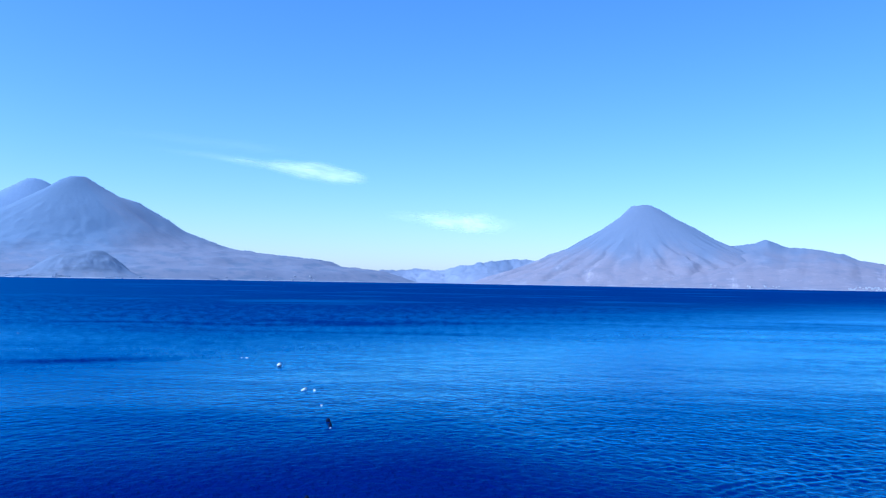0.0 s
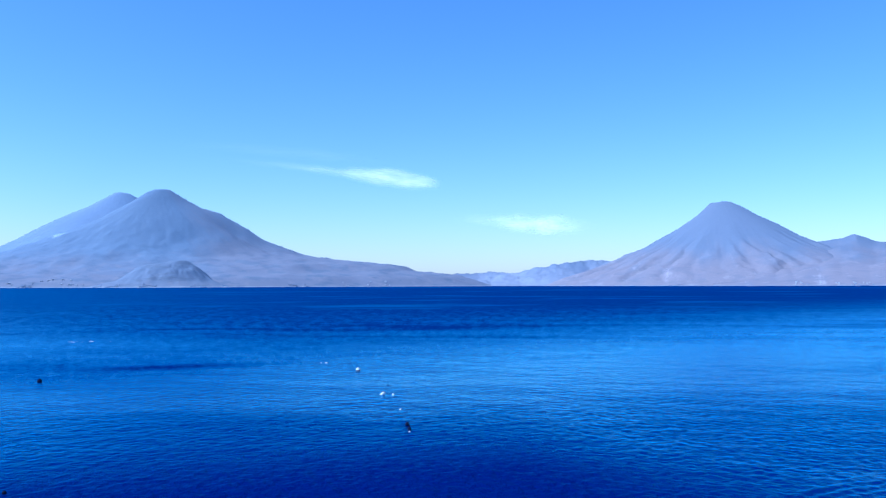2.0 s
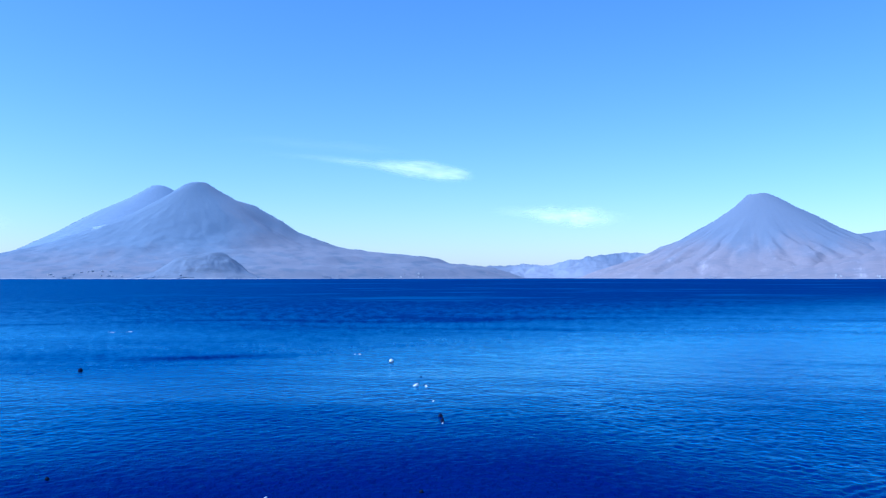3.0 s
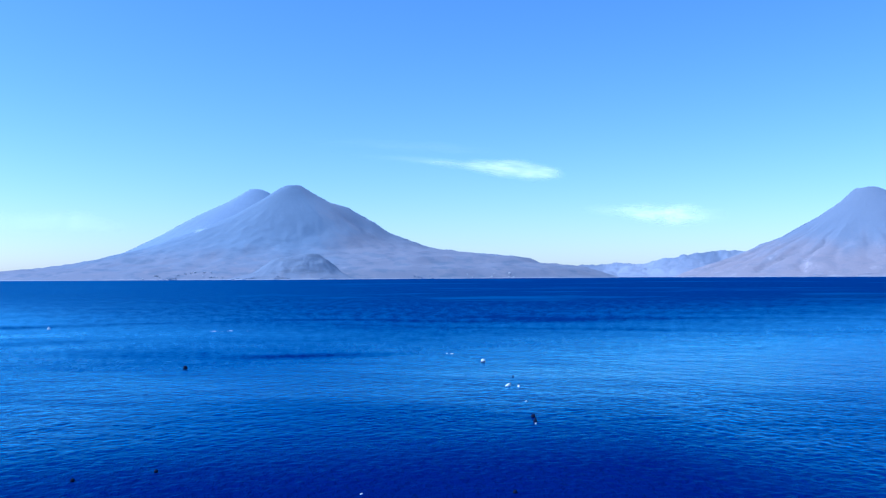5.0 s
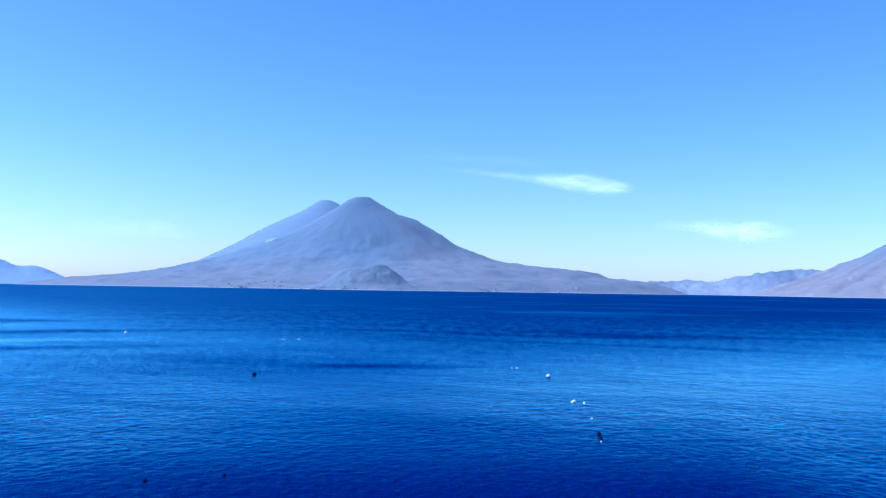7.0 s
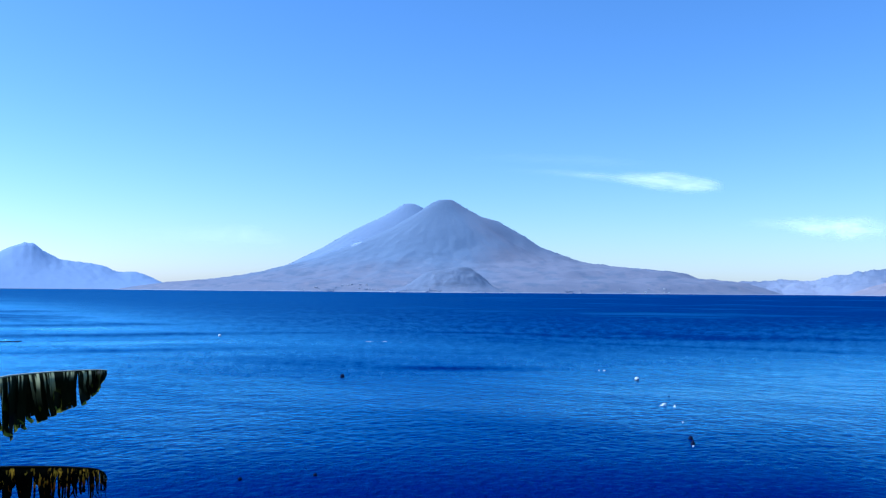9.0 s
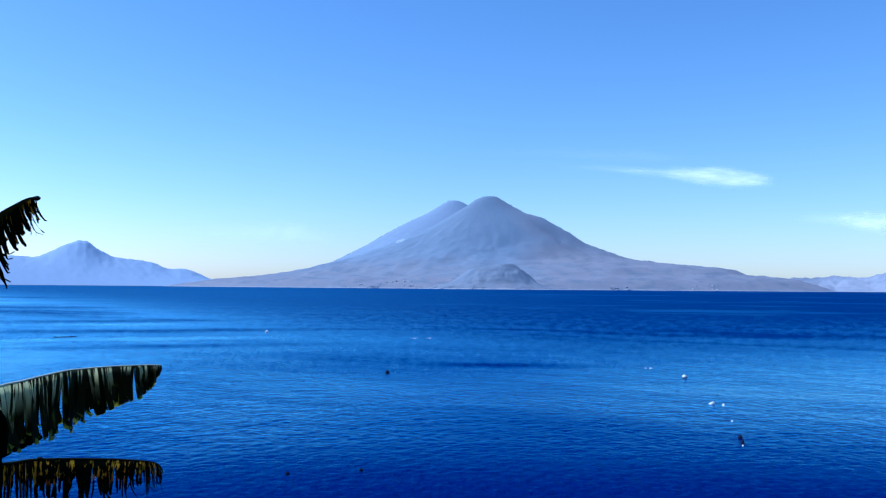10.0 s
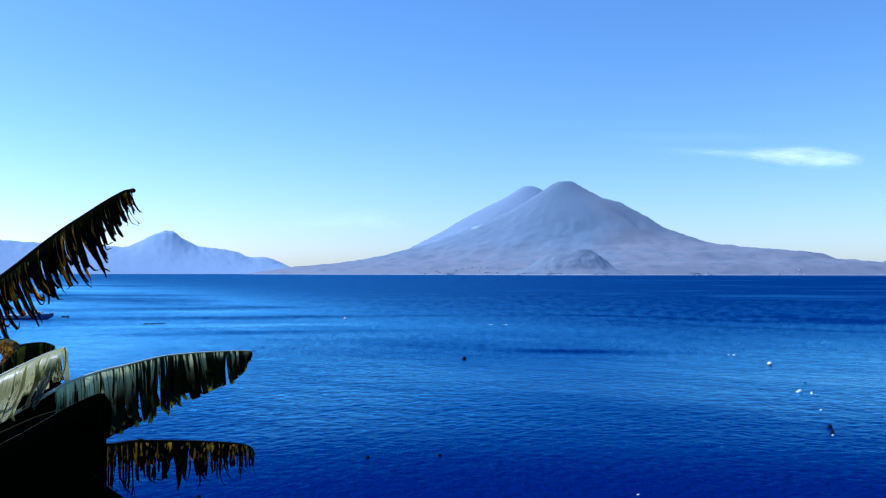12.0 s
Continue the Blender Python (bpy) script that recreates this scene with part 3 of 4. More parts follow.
HILLS = [o for o in scene.objects if o.name.split(".")[0] in ("volcano", "mountain_range", "hill")]
TREES = [BVHTree.FromPolygons([v.co for v in o.data.vertices], [tuple(p.vertices) for p in o.data.polygons]) for o in HILLS]


def hill_height(x, y):
    zs = [h[0].z for h in (t.ray_cast(Vector((x, y, 900)), Vector((0, 0, -1))) for t in TREES) if h[0]]
    return max(zs) if zs else -9


reach = min(h[3] for h in (t.ray_cast(Vector((0, 0, EYE)), spot(30.35, 3.18, 1000) - Vector((-0.173, 0.269, EYE))) for t in TREES) if h[0])
cloud("tiny dense white puff on the volcano's flank", [(29.8, 3.36), (30.4, 3.18), (30.9, 3.02)], [0.08, 0.14, 0.12], reach - 16, 0.75, 12.0, 0.4, 0.6, False)

# wall and roof colours dimmed to stand for haze over the lake
M_LIME = plain("whitewashed wall", (0.50, 0.50, 0.49), 0.85, 0, 0.12, 0.5)
M_TIN = plain("sheet metal roof", (0.45, 0.45, 0.46), 0.6, 0.0, 0.12, 0.7)


def house_bodies(w, d, h):
    bm = bmesh.new()
    box(bm, w, d, h + 4, (0, 0, h / 2 - 2))
    top = bmesh.new()
    for s in (-1, 1):
        box(top, w * 1.06, d * 0.60, 0.35, (0, s * d * 0.26, h + d * 0.13), Matrix.Rotation(-s * 0.45, 4, "X"))
    return bm, top


def house(w, d, h):
    ob = tagged(new("house"), "small whitewashed house with a pale metal roof", "house")
    a, b = house_bodies(w, d, h)
    part("wall", a, M_LIME, ob)
    part("roof", b, M_TIN, ob, "pale sheet metal roof")
    return ob


rng = random.Random(5)
kinds = [house(4.5, 3.4, 2.2), house(6.5, 4.4, 3.0), house(4, 3.2, 2.0)]
free = list(kinds)
for az, wide, d0, d1, count, town in ((30.2, 1.3, 2700, 3000, 12, "village below the volcano"), (33.4, 0.6, 2800, 3000, 4, "village below the volcano"),
                                      (9.6, 0.9, 3000, 3350, 5, "houses on the bench"), (12.3, 0.5, 3000, 3300, 3, "houses on the bench"),
                                      (-27.6, 1.3, 3120, 3400, 34, "lakeside town"), (-20.5, 2.6, 3150, 3350, 12, "houses along the far shore"),
                                      (-15.5, 1.2, 3300, 3450, 5, "houses along the far shore")):
    done = 0
    for _ in range(400):
        a, dd = az + rng.uniform(-wide, wide), rng.uniform(d0, d1)
        p = polar(a, dd)
        z = hill_height(p.x, p.y)
        if z < 1.2 or z > (26 if az > 5 else 12):
            continue
        m = pose(p.x, p.y, z, 0, 0, a + rng.uniform(-25, 25))
        if free:
            h = free.pop()
            h.matrix_basis = m
        else:
            h = copy_thing(rng.choice(kinds), m)
        tagged(h, group=town)
        done += 1
        if done == count:
            break


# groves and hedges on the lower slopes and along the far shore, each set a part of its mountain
# crown colour lightened and blued to stand for haze
M_GROVE = plain("hazed grove crowns", (0.27, 0.31, 0.385), 0.95, 0, 0.2, 0.05, 0.2, 0.5, 0.05)


def groves(owner, spots, seed):
    rg = random.Random(seed)
    bm = bmesh.new()
    for az, wide, d0, d1, low, high, count, size in spots:
        made = 0
        for _ in range(count * 30):
            a, dd = az + rg.uniform(-wide, wide), rg.uniform(d0, d1)
            p = polar(a, dd)
            z = hill_height(p.x, p.y)
            if z < low or z > high:
                continue
            n = rg.randint(8, 20)
            for k in range(n):
                q = polar(a + (k - n / 2) * size * 0.018 + rg.gauss(0, 0.02), dd + rg.gauss(0, 6))
                h = hill_height(q.x, q.y)
                if h < 0.4:
                    continue
                rr = size * rg.uniform(0.5, 1.1)
                bmesh.ops.create_icosphere(bm, subdivisions=2, radius=rr, matrix=Matrix.Translation((q.x, q.y, h)) @ Matrix.Diagonal((1.35, 1.35, rg.uniform(0.30, 0.5), 1)))
            made += 1
            if made == count:
                break
    tagged(part("grove", smooth(bm), M_GROVE, owner, "dark groves and hedges on the lower slope"), kind="stuff")


groves(HILLS[0], ((15.4, 1.1, 2500, 3100, 0.5, 7, 6, 3.0), (30, 12, 2500, 3000, 0.5, 5, 12, 3.0)), 3)
groves(HILLS[3], ((-12, 11, 2900, 3500, 0.5, 5, 10, 3.0),), 4)


def crest_trees(owner, seed, a0, a1, d, count, low):
    """Tree crowns that stand out along the skyline of a mountain."""
    rg = random.Random(seed)
    bm = bmesh.new()
    for _ in range(count):
        p = polar(rg.uniform(a0, a1), d + rg.uniform(2, 16))
        h = hill_height(p.x, p.y)
        if h < low:
            continue
        rr = rg.uniform(0.9, 2.2)
        bmesh.ops.create_icosphere(bm, subdivisions=1, radius=rr, matrix=Matrix.Translation((p.x, p.y, h + 0.25 * rr)) @ Matrix.Diagonal((1.3, 1.3, rg.uniform(0.8, 1.2), 1)))
    tagged(part("crest_trees", smooth(bm), M_GROVE, owner, "dark tree crowns along the skyline"), kind="stuff")


crest_trees(HILLS[0], 5, 8.5, 25.5, 3400, 800, 60)
crest_trees(HILLS[1], 6, 26.0, 35.0, 4250, 300, 60)
crest_trees(HILLS[3], 7, -19.5, -6.5, 3700, 500, 60)
crest_trees(HILLS[4], 8, -29.0, -19.0, 3900, 300, 80)
crest_trees(HILLS[5], 9, -8.0, 5.0, 4300, 300, 40)

# ---------------------------------------------------------------- floats, logs and boat on the lake
M_WHITE = plain("worn white plastic", (0.78, 0.78, 0.75), 0.45, 0, 0.12, 9)
M_BLACK = plain("weathered black plastic", (0.010, 0.014, 0.040), 0.9, 0, 0.4, 9, 0.15, 0.01, 0.1)
M_LOG = plain("wet driftwood", (0.012, 0.011, 0.012), 0.9, 0, 0.4, 4, 0.5, 0.02, 0.1)
M_HULL = plain("white boat paint", (0.72, 0.72, 0.72), 0.35, 0, 0.08, 1.2)
M_BLUE = plain("blue boat paint", (0.025, 0.06, 0.20), 0.4, 0, 0.2, 1.5)
M_DARKGLASS = plain("dark tinted window", (0.02, 0.025, 0.03), 0.08, 0, 0.2, 2, 0.0)


def lathe(profile, sides=18, axis="Z"):
    """A turned body from (radius, height) pairs."""
    bm = bmesh.new()
    rings = []
    for r, z in profile:
        rings.append([bm.verts.new((r * math.cos(2 * math.pi * k / sides), r * math.sin(2 * math.pi * k / sides), z)) for k in range(sides)])
    for a, b in zip(rings, rings[1:]):
        for k in range(sides):
            bm.faces.new((a[k], a[(k + 1) % sides], b[(k + 1) % sides], b[k]))
    bm.faces.new(list(reversed(rings[0])))
    bm.faces.new(rings[-1])
    if axis == "X":
        bmesh.ops.rotate(bm, verts=bm.verts, cent=(0, 0, 0), matrix=Matrix.Rotation(radians(90), 3, "Y"))
    return smooth(bm)


def ball(r, low=0.0):
    return [(max(0.004, r * math.sin(math.pi * k / 10)), low - r * math.cos(math.pi * k / 10)) for k in range(11)]


def ball_float(az, d, r, body, label, band=None):
    """A round net float, part sunk, with its mooring eye."""
    ob = tagged(new("buoy"), label, "buoy", "floats of the fishing net")
    part("body", lathe(ball(r, r * 0.55)), body, ob)
    if band:
        part("band", lathe([(r * 1.012, r * 0.30), (r * 1.03, r * 0.38), (r * 1.03, r * 0.52), (r * 1.012, r * 0.60)]), band, ob, "dark band round the float")
    eye = bmesh.new()
    for k in range(10):
        a = 2 * math.pi * k / 10
        bmesh.ops.create_icosphere(eye, subdivisions=1, radius=r * 0.07, matrix=Matrix.Translation((r * 0.16 * math.cos(a), 0, r * 1.62 + r * 0.16 * math.sin(a))))
    part("mooring_eye", smooth(eye), body, ob)
    ob.matrix_basis = Matrix.Translation(polar(az, d)) @ pose(0, 0, 0, 6, -9, az + 20)
    return ob


def bottle_float(az, d, size, turn, body, label, tilt=70):
    """A closed plastic jug that serves as a net float, lying in the water."""
    ob = tagged(new("float"), label, "float", "floats of the fishing net")
    s = 0.78 * size
    part("jug", lathe([(0.02 * s, -0.5 * s), (0.22 * s, -0.49 * s), (0.25 * s, -0.42 * s), (0.24 * s, -0.1 * s), (0.25 * s, 0.12 * s), (0.20 * s, 0.26 * s), (0.09 * s, 0.36 * s), (0.075 * s, 0.46 * s)]), body, ob)
    part("cap", lathe([(0.09 * s, 0.455 * s), (0.09 * s, 0.54 * s), (0.08 * s, 0.55 * s)]), M_BLACK, ob, "dark screw cap")
    bm = bmesh.new()
    for k in range(9):
        a = math.pi * k / 8
        bmesh.ops.create_icosphere(bm, subdivisions=1, radius=0.035 * s, matrix=Matrix.Translation((0.2 * s + 0.14 * s * math.sin(a), 0, 0.18 * s + 0.14 * s * math.cos(a))))
    part("handle", smooth(bm), body, ob)
    ob.matrix_basis = Matrix.Translation(polar(az, d, 0.06 * s)) @ pose(0, 0, 0, 0, tilt, turn)
    return ob


ball_float(11.1, 77.0, 0.21, M_WHITE, "round white buoy with a dark band", M_BLACK)
ball_float(31.2, 76.0, 0.19, M_BLACK, "round black buoy with worn sides", M_BLACK)
bottle_float(9.40, 60.6, 0.62, 30, M_WHITE, "white plastic jug floating on its side", 55)
bottle_float(8.68, 60.0, 0.42, 120, M_WHITE, "small white plastic jug floating upright", 25)
bottle_float(8.18, 53.2, 0.26, 80, M_WHITE, "small white plastic bottle floating on its side")
bottle_float(9.05, 66.0, 0.22, 10, M_BLACK, "small dark bottle floating low in the water")
bottle_float(13.25, 85.0, 0.40, 15, M_WHITE, "white plastic jug lying flat in the water", 86)
bottle_float(13.62, 85.3, 0.22, 200, M_WHITE, "small white plastic bottle floating on its side", 88)
ball_float(7.70, 47.3, 0.125, M_BLACK, "black plastic float of a net line", M_BLACK)
bottle_float(7.58, 45.8, 0.54, 70, M_BLACK, "black plastic jug floating upright", 12)
bottle_float(7.55, 45.2, 0.24, 75, M_WHITE, "small white bottle tied to a black jug", 70)
for az, d in ((37.85, 36.0), (32.9, 36.3), (9.0, 30.9), (49.0, 30.8)):
    ball_float(az, d, 0.085, M_BLACK, "small black net float low in the water", M_BLACK)
for k, az in enumerate((28.25, 28.37, 28.52, 28.86, 29.16, 29.33, 29.47, 29.62)):
    bottle_float(az, 127 + 0.5 * math.sin(2.1 * k), (0.42, 0.36, 0.2, 0.16, 0.2, 0.36, 0.42, 0.34)[k], 40 * k, M_WHITE, "small white bottle in a line of net floats", 84)
bottle_float(27.2, 126, 0.18, 10, M_WHITE, "small white bottle floating alone", 80)
bottle_float(19.5, 30.9, 0.18, 60, M_WHITE, "small white bottle floating near the shore", 75)
ball_float(39.45, 142.0, 0.26, M_WHITE, "round white buoy far out on the lake")


def driftwood(az, d, length, r, turn, label):
    ob = tagged(new("log"), label, "log")
    bm = bmesh.new()
    rings, sides = [], 10
    for i in range(15):
        x = length * (i / 14 - 0.5)
        rr = r * (0.8 + 0.25 * math.sin(i * 1.3) + (0.0 if 0 < i < 14 else -0.35))
        rings.append([bm.verts.new((x, rr * math.cos(2 * math.pi * k / sides) + 0.05 * math.sin(i * 0.7), rr * math.sin(2 * math.pi * k / sides) + 0.35 * r)) for k in range(sides)])
    for a, b in zip(rings, rings[1:]):
        for k in range(sides):
            bm.faces.new((a[k], b[k], b[(k + 1) % sides], a[(k + 1) % sides]))
    bm.faces.new(rings[0])
    bm.faces.new(list(reversed(rings[-1])))
    part("trunk", smooth(bm), M_LOG, ob)
    stub = lathe([(r * 0.3, 0), (r * 0.25, r * 0.7), (r * 0.12, r * 0.9)], 8)
    bmesh.ops.transform(stub, matrix=Matrix.Translation((length * 0.22, 0, r * 0.6)), verts=stub.verts)
    part("branch_stub", stub, M_LOG, ob)
    ob.matrix_basis = Matrix.Translation(polar(az, d)) @ pose(0, 0, 0, 0, 0, az + turn)
    return ob


driftwood(52.0, 135.0, 3.2, 0.10, 4, "long dark log drifting on the lake")
driftwood(57.35, 160.0, 1.3, 0.22, -10, "short dark log drifting near the boat")


def hull(length, beam, height):
    """A planing hull with a raked bow, from stern (x = 0) to stem."""
    bm = bmesh.new()
    rows = []
    n = 22
    for i in range(n + 1):
        u = i / n
        b = beam / 2 * (1 - max(0, (u - 0.45) / 0.55) ** 2.2)
        sheer = height * (0.78 + 0.30 * u * u)
        keel = -0.30 + 0.75 * max(0, (u - 0.72) / 0.28) ** 2
        x = length * u
        rake = 0.55 * max(0, u - 0.6)
        rows.append([bm.verts.new(c) for c in ((x + rake, b, sheer), (x + 0.5 * rake, b * 0.93, 0.30 + keel * 0.4), (x, b * 0.62, keel + 0.06), (x, 0.0, keel),
                                              (x, -b * 0.62, keel + 0.06), (x + 0.5 * rake, -b * 0.93, 0.30 + keel * 0.4), (x + rake, -b, sheer))])
    for a, c in zip(rows, rows[1:]):
        for k in range(6):
            bm.faces.new((a[k], c[k], c[k + 1], a[k + 1]))
        bm.faces.new((a[0], a[6], c[6], c[0]))
    bm.faces.new(rows[0])
    bmesh.ops.remove_doubles(bm, verts=bm.verts, dist=0.001)
    bmesh.ops.recalc_face_normals(bm, faces=bm.faces)
    return bm


def motor_boat():
    ob = tagged(new("boat"), "white motor boat with a low cabin moored on the lake", "boat")
    part("hull", hull(7.6, 2.1, 0.95), M_BLUE, ob, "dull blue painted hull")
    rail = bmesh.new()
    box(rail, 5.6, 2.16, 0.10, (2.8, 0, 0.80), None, 0.03)
    part("gunwale", rail, M_HULL, ob, "white gunwale")
    stripe = bmesh.new()
    box(stripe, 4.6, 2.12, 0.10, (2.3, 0, 0.52), None, 0.02)
    part("stripe", stripe, M_HULL, ob, "white painted stripe along the side")
    cab = bmesh.new()
    g = bmesh.ops.create_cube(cab, size=1.0)
    for v in g["verts"]:
        top = v.co.z > 0
        v.co = Vector((5.0 + v.co.x * (1.6 if top else 2.7), v.co.y * (1.3 if top else 1.6), 1.34 if top else 0.80))
    bmesh.ops.bevel(cab, geom=cab.edges[:], offset=0.06, segments=2, affect="EDGES")
    c = part("cabin", cab, M_HULL, ob)
    for s in (-1, 1):
        w = bmesh.new()
        box(w, 1.5, 0.03, 0.26, (5.0, s * 0.735, 1.10), Matrix.Rotation(s * 0.18, 4, "X"))
        part("window", w, M_DARKGLASS, c, "dark side window")
    w = bmesh.new()
    box(w, 0.03, 1.15, 0.34, (6.10, 0, 1.09), Matrix.Rotation(-0.55, 4, "Y"))
    part("windscreen", w, M_DARKGLASS, c, "dark windscreen")
    r = bmesh.new()
    box(r, 2.0, 1.45, 0.05, (4.8, 0, 1.39), None, 0.02)
    part("roof", r, M_HULL, ob)
    for x in (6.6, 7.0, 7.4):
        for s in (-1, 1):
            po = lathe([(0.018, 0), (0.018, 0.42)], 8)
            bmesh.ops.translate(po, verts=po.verts, vec=(x, s * (0.85 - 0.32 * (x - 5.2)), 0.95))
            part("rail_post", po, M_TIN, ob)
    e = bmesh.new()
    box(e, 0.34, 0.42, 0.62, (-0.22, 0, 0.85), None, 0.08)
    box(e, 0.14, 0.12, 0.9, (-0.2, 0, 0.15), None, 0.03)
    part("outboard_motor", e, M_BLACK, ob, "black outboard motor")
    return ob


boat = motor_boat()
stern = polar(60.85, 155.5)
boat.matrix_basis = Matrix.Translation(stern) @ pose(0, 0, 0, 0, 0, 59.4 - 8)

# ---------------------------------------------------------------- banana plant beside the terrace
def leaf_material(name, green, dry, dryness, zone=(0.2, 0.9), edge=(0.10, 0.11, 0.01), rim=1.4, gloss=0.35, thru=0.10, sheen=0.40, sun_stripes=0.0, blade=0.02, mottle=0.0, spot=(85, 4)):
    """Waxy leaf with fine cross veins; some strips dry out to brown, the torn ends yellow, light shines through where
    it is thin. On the pale leaf the dry colour paints the shade in its folds.
    """
    m, n, l, p = mat(name)
    uv = n.new("ShaderNodeUVMap").outputs[0]
    sep, strip = n.new("ShaderNodeSeparateXYZ"), n.new("ShaderNodeSeparateXYZ")
    l.new(uv, sep.inputs[0])
    lot = n.new("ShaderNodeUVMap")
    lot.uv_map = "strip"
    l.new(lot.outputs[0], strip.inputs[0])
    v = sep.outputs["Y"]

    def grain(along, down, scale, detail):
        mp = n.new("ShaderNodeMapping")
        mp.inputs["Scale"].default_value = (along, down, 1)
        l.new(uv, mp.inputs["Vector"])
        return noise_node(n, l, mp.outputs[0], scale, detail)

    vein, blot, stripe = grain(60, 1.2, 2.0, 3), grain(30, 2.6, 1.3, 4), grain(80, 0.9, 1.0, 3)
    col = ramp(n, l, vein, [(0.25, tuple(c * 0.6 for c in green)), (0.75, tuple(c * 1.5 for c in green))])
    if sun_stripes:      # sunlight painted as pale stripes on the blade beside the midrib, between the veins
        far = calc(n, l, "DIVIDE", v, calc(n, l, "ADD", calc(n, l, "MULTIPLY", calc(n, l, "POWER", strip.outputs["X"], 3.0), 0.8), span(n, l, sep.outputs["X"], 0.30, 0.60, 0.62, 0.26)))
        sun_mask = calc(n, l, "MULTIPLY", calc(n, l, "MULTIPLY", span(n, l, far, 1.0, 0.15, 0.0, sun_stripes), span(n, l, calc(n, l, "ADD", stripe, span(n, l, sep.outputs["X"], 0.25, 0.6, 0.09, -0.03)), 0.49, 0.53)), span(n, l, sep.outputs["X"], 0.25, 0.8, 1.0, 0.65))
        col = mixc(n, l, sun_mask, col, (0.80, 0.82, 0.40))
    spots = grain(*spot, 1.3, 3) if mottle else blot
    lot_dry = calc(n, l, "ADD", calc(n, l, "ADD", calc(n, l, "MULTIPLY", strip.outputs["X"], 1 - mottle), 0.5 * mottle), calc(n, l, "MULTIPLY", calc(n, l, "SUBTRACT", spots, 0.5), 0.9 + 2.2 * mottle))
    window = calc(n, l, "MULTIPLY", span(n, l, v, zone[0] - 0.1, zone[0] + 0.1), span(n, l, v, zone[1] + 0.1, zone[1] - 0.1))
    old = calc(n, l, "MULTIPLY", span(n, l, lot_dry, 0.96 - dryness, 1.06 - dryness), window)
    ageing = calc(n, l, "ADD", v, calc(n, l, "MULTIPLY", calc(n, l, "SUBTRACT", blot, 0.5), 0.9))
    tan = mixc(n, l, span(n, l, ageing, zone[0], 0.5 * (zone[0] + zone[1])), (0.06, 0.07, 0.01), dry)
    tan = mixc(n, l, span(n, l, ageing, 0.5 * (zone[0] + zone[1]), zone[1]), tan, tuple(c * k for c, k in zip(dry, (0.6, 0.25, 0.3))))
    yellow = span(n, l, calc(n, l, "ADD", v, calc(n, l, "MULTIPLY", blot, 0.8)), rim, rim + 0.08)
    col = mixc(n, l, yellow, mixc(n, l, old, col, tan), edge)
    l.new(col, p.inputs["Base Color"])
    p.inputs["Roughness"].default_value, p.inputs["Specular IOR Level"].default_value = sheen, gloss
    l.new(bump(n, l, vein, 0.35, 0.004), p.inputs["Normal"])
    t, mix = n.new("ShaderNodeBsdfTranslucent"), n.new("ShaderNodeMixShader")
    l.new(mixc(n, l, 0.15, col, (0.20, 0.22, 0.02)), t.inputs["Color"])
    l.new(span(n, l, calc(n, l, "MAXIMUM", old, yellow), 0.0, 1.0, blade, thru, "LINEAR"), mix.inputs[0])
    l.new(p.outputs[0], mix.inputs[1])
    l.new(t.outputs[0], mix.inputs[2])
    l.new(mix.outputs[0], n["Material Output"].inputs["Surface"])
    return m


# near-black greens: the shade on the backlit blades is painted into the colour
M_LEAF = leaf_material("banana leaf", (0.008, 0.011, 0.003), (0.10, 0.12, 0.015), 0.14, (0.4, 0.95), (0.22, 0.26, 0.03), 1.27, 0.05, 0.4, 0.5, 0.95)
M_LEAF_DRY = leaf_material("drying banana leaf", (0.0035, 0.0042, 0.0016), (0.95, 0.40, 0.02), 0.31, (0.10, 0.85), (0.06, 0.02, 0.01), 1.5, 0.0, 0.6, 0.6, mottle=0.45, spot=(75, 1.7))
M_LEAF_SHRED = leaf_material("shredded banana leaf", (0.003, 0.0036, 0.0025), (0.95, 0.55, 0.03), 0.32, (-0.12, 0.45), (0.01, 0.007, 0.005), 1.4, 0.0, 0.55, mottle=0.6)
# two shaded copies of the banana leaf, the shade put into their colour
M_LEAF_DEEP_SHADE = leaf_material("banana leaf painted in deep shade", (0.0010, 0.0013, 0.0007), (0.002, 0.002, 0.0015), 0.02, gloss=0.0, thru=0.0, edge=(0.0015, 0.0015, 0.001), blade=0.0)
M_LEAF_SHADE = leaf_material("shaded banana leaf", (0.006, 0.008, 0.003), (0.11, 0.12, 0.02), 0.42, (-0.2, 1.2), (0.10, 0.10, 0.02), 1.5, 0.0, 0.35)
# sunlight painted into the pale green, fold shade into its near-black dry colour
M_LEAF_PALE = leaf_material("banana leaf painted sunlit", (0.64, 0.60, 0.27), (0.012, 0.014, 0.006), 0.44, (0.30, 1.3), (0.50, 0.46, 0.20), 1.6, 0.5, 0.1, 0.3, 0.0, 0.5, mottle=0.25)
M_LEAF_WITHERED = leaf_material("withered banana leaf", (0.10, 0.09, 0.03), (0.90, 0.42, 0.04), 0.4, (0.0, 1.0), (0.10, 0.12, 0.05), 1.3, 0.05, 0.5)
M_RIB = plain("banana midrib", (0.60, 0.62, 0.48), 0.45, 0, 0.25, 12)
# shaded copies of the midrib, their darkness painted in
M_RIB_DARK = plain("midrib darkened for shade", (0.012, 0.014, 0.010), 0.8, 0, 0.25, 12, spec=0.05)
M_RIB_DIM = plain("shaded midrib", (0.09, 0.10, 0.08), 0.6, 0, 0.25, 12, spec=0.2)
M_STALK = plain("banana stalk", (0.09, 0.085, 0.045), 0.6, 0, 0.4, 5, 0.4, 0.01)


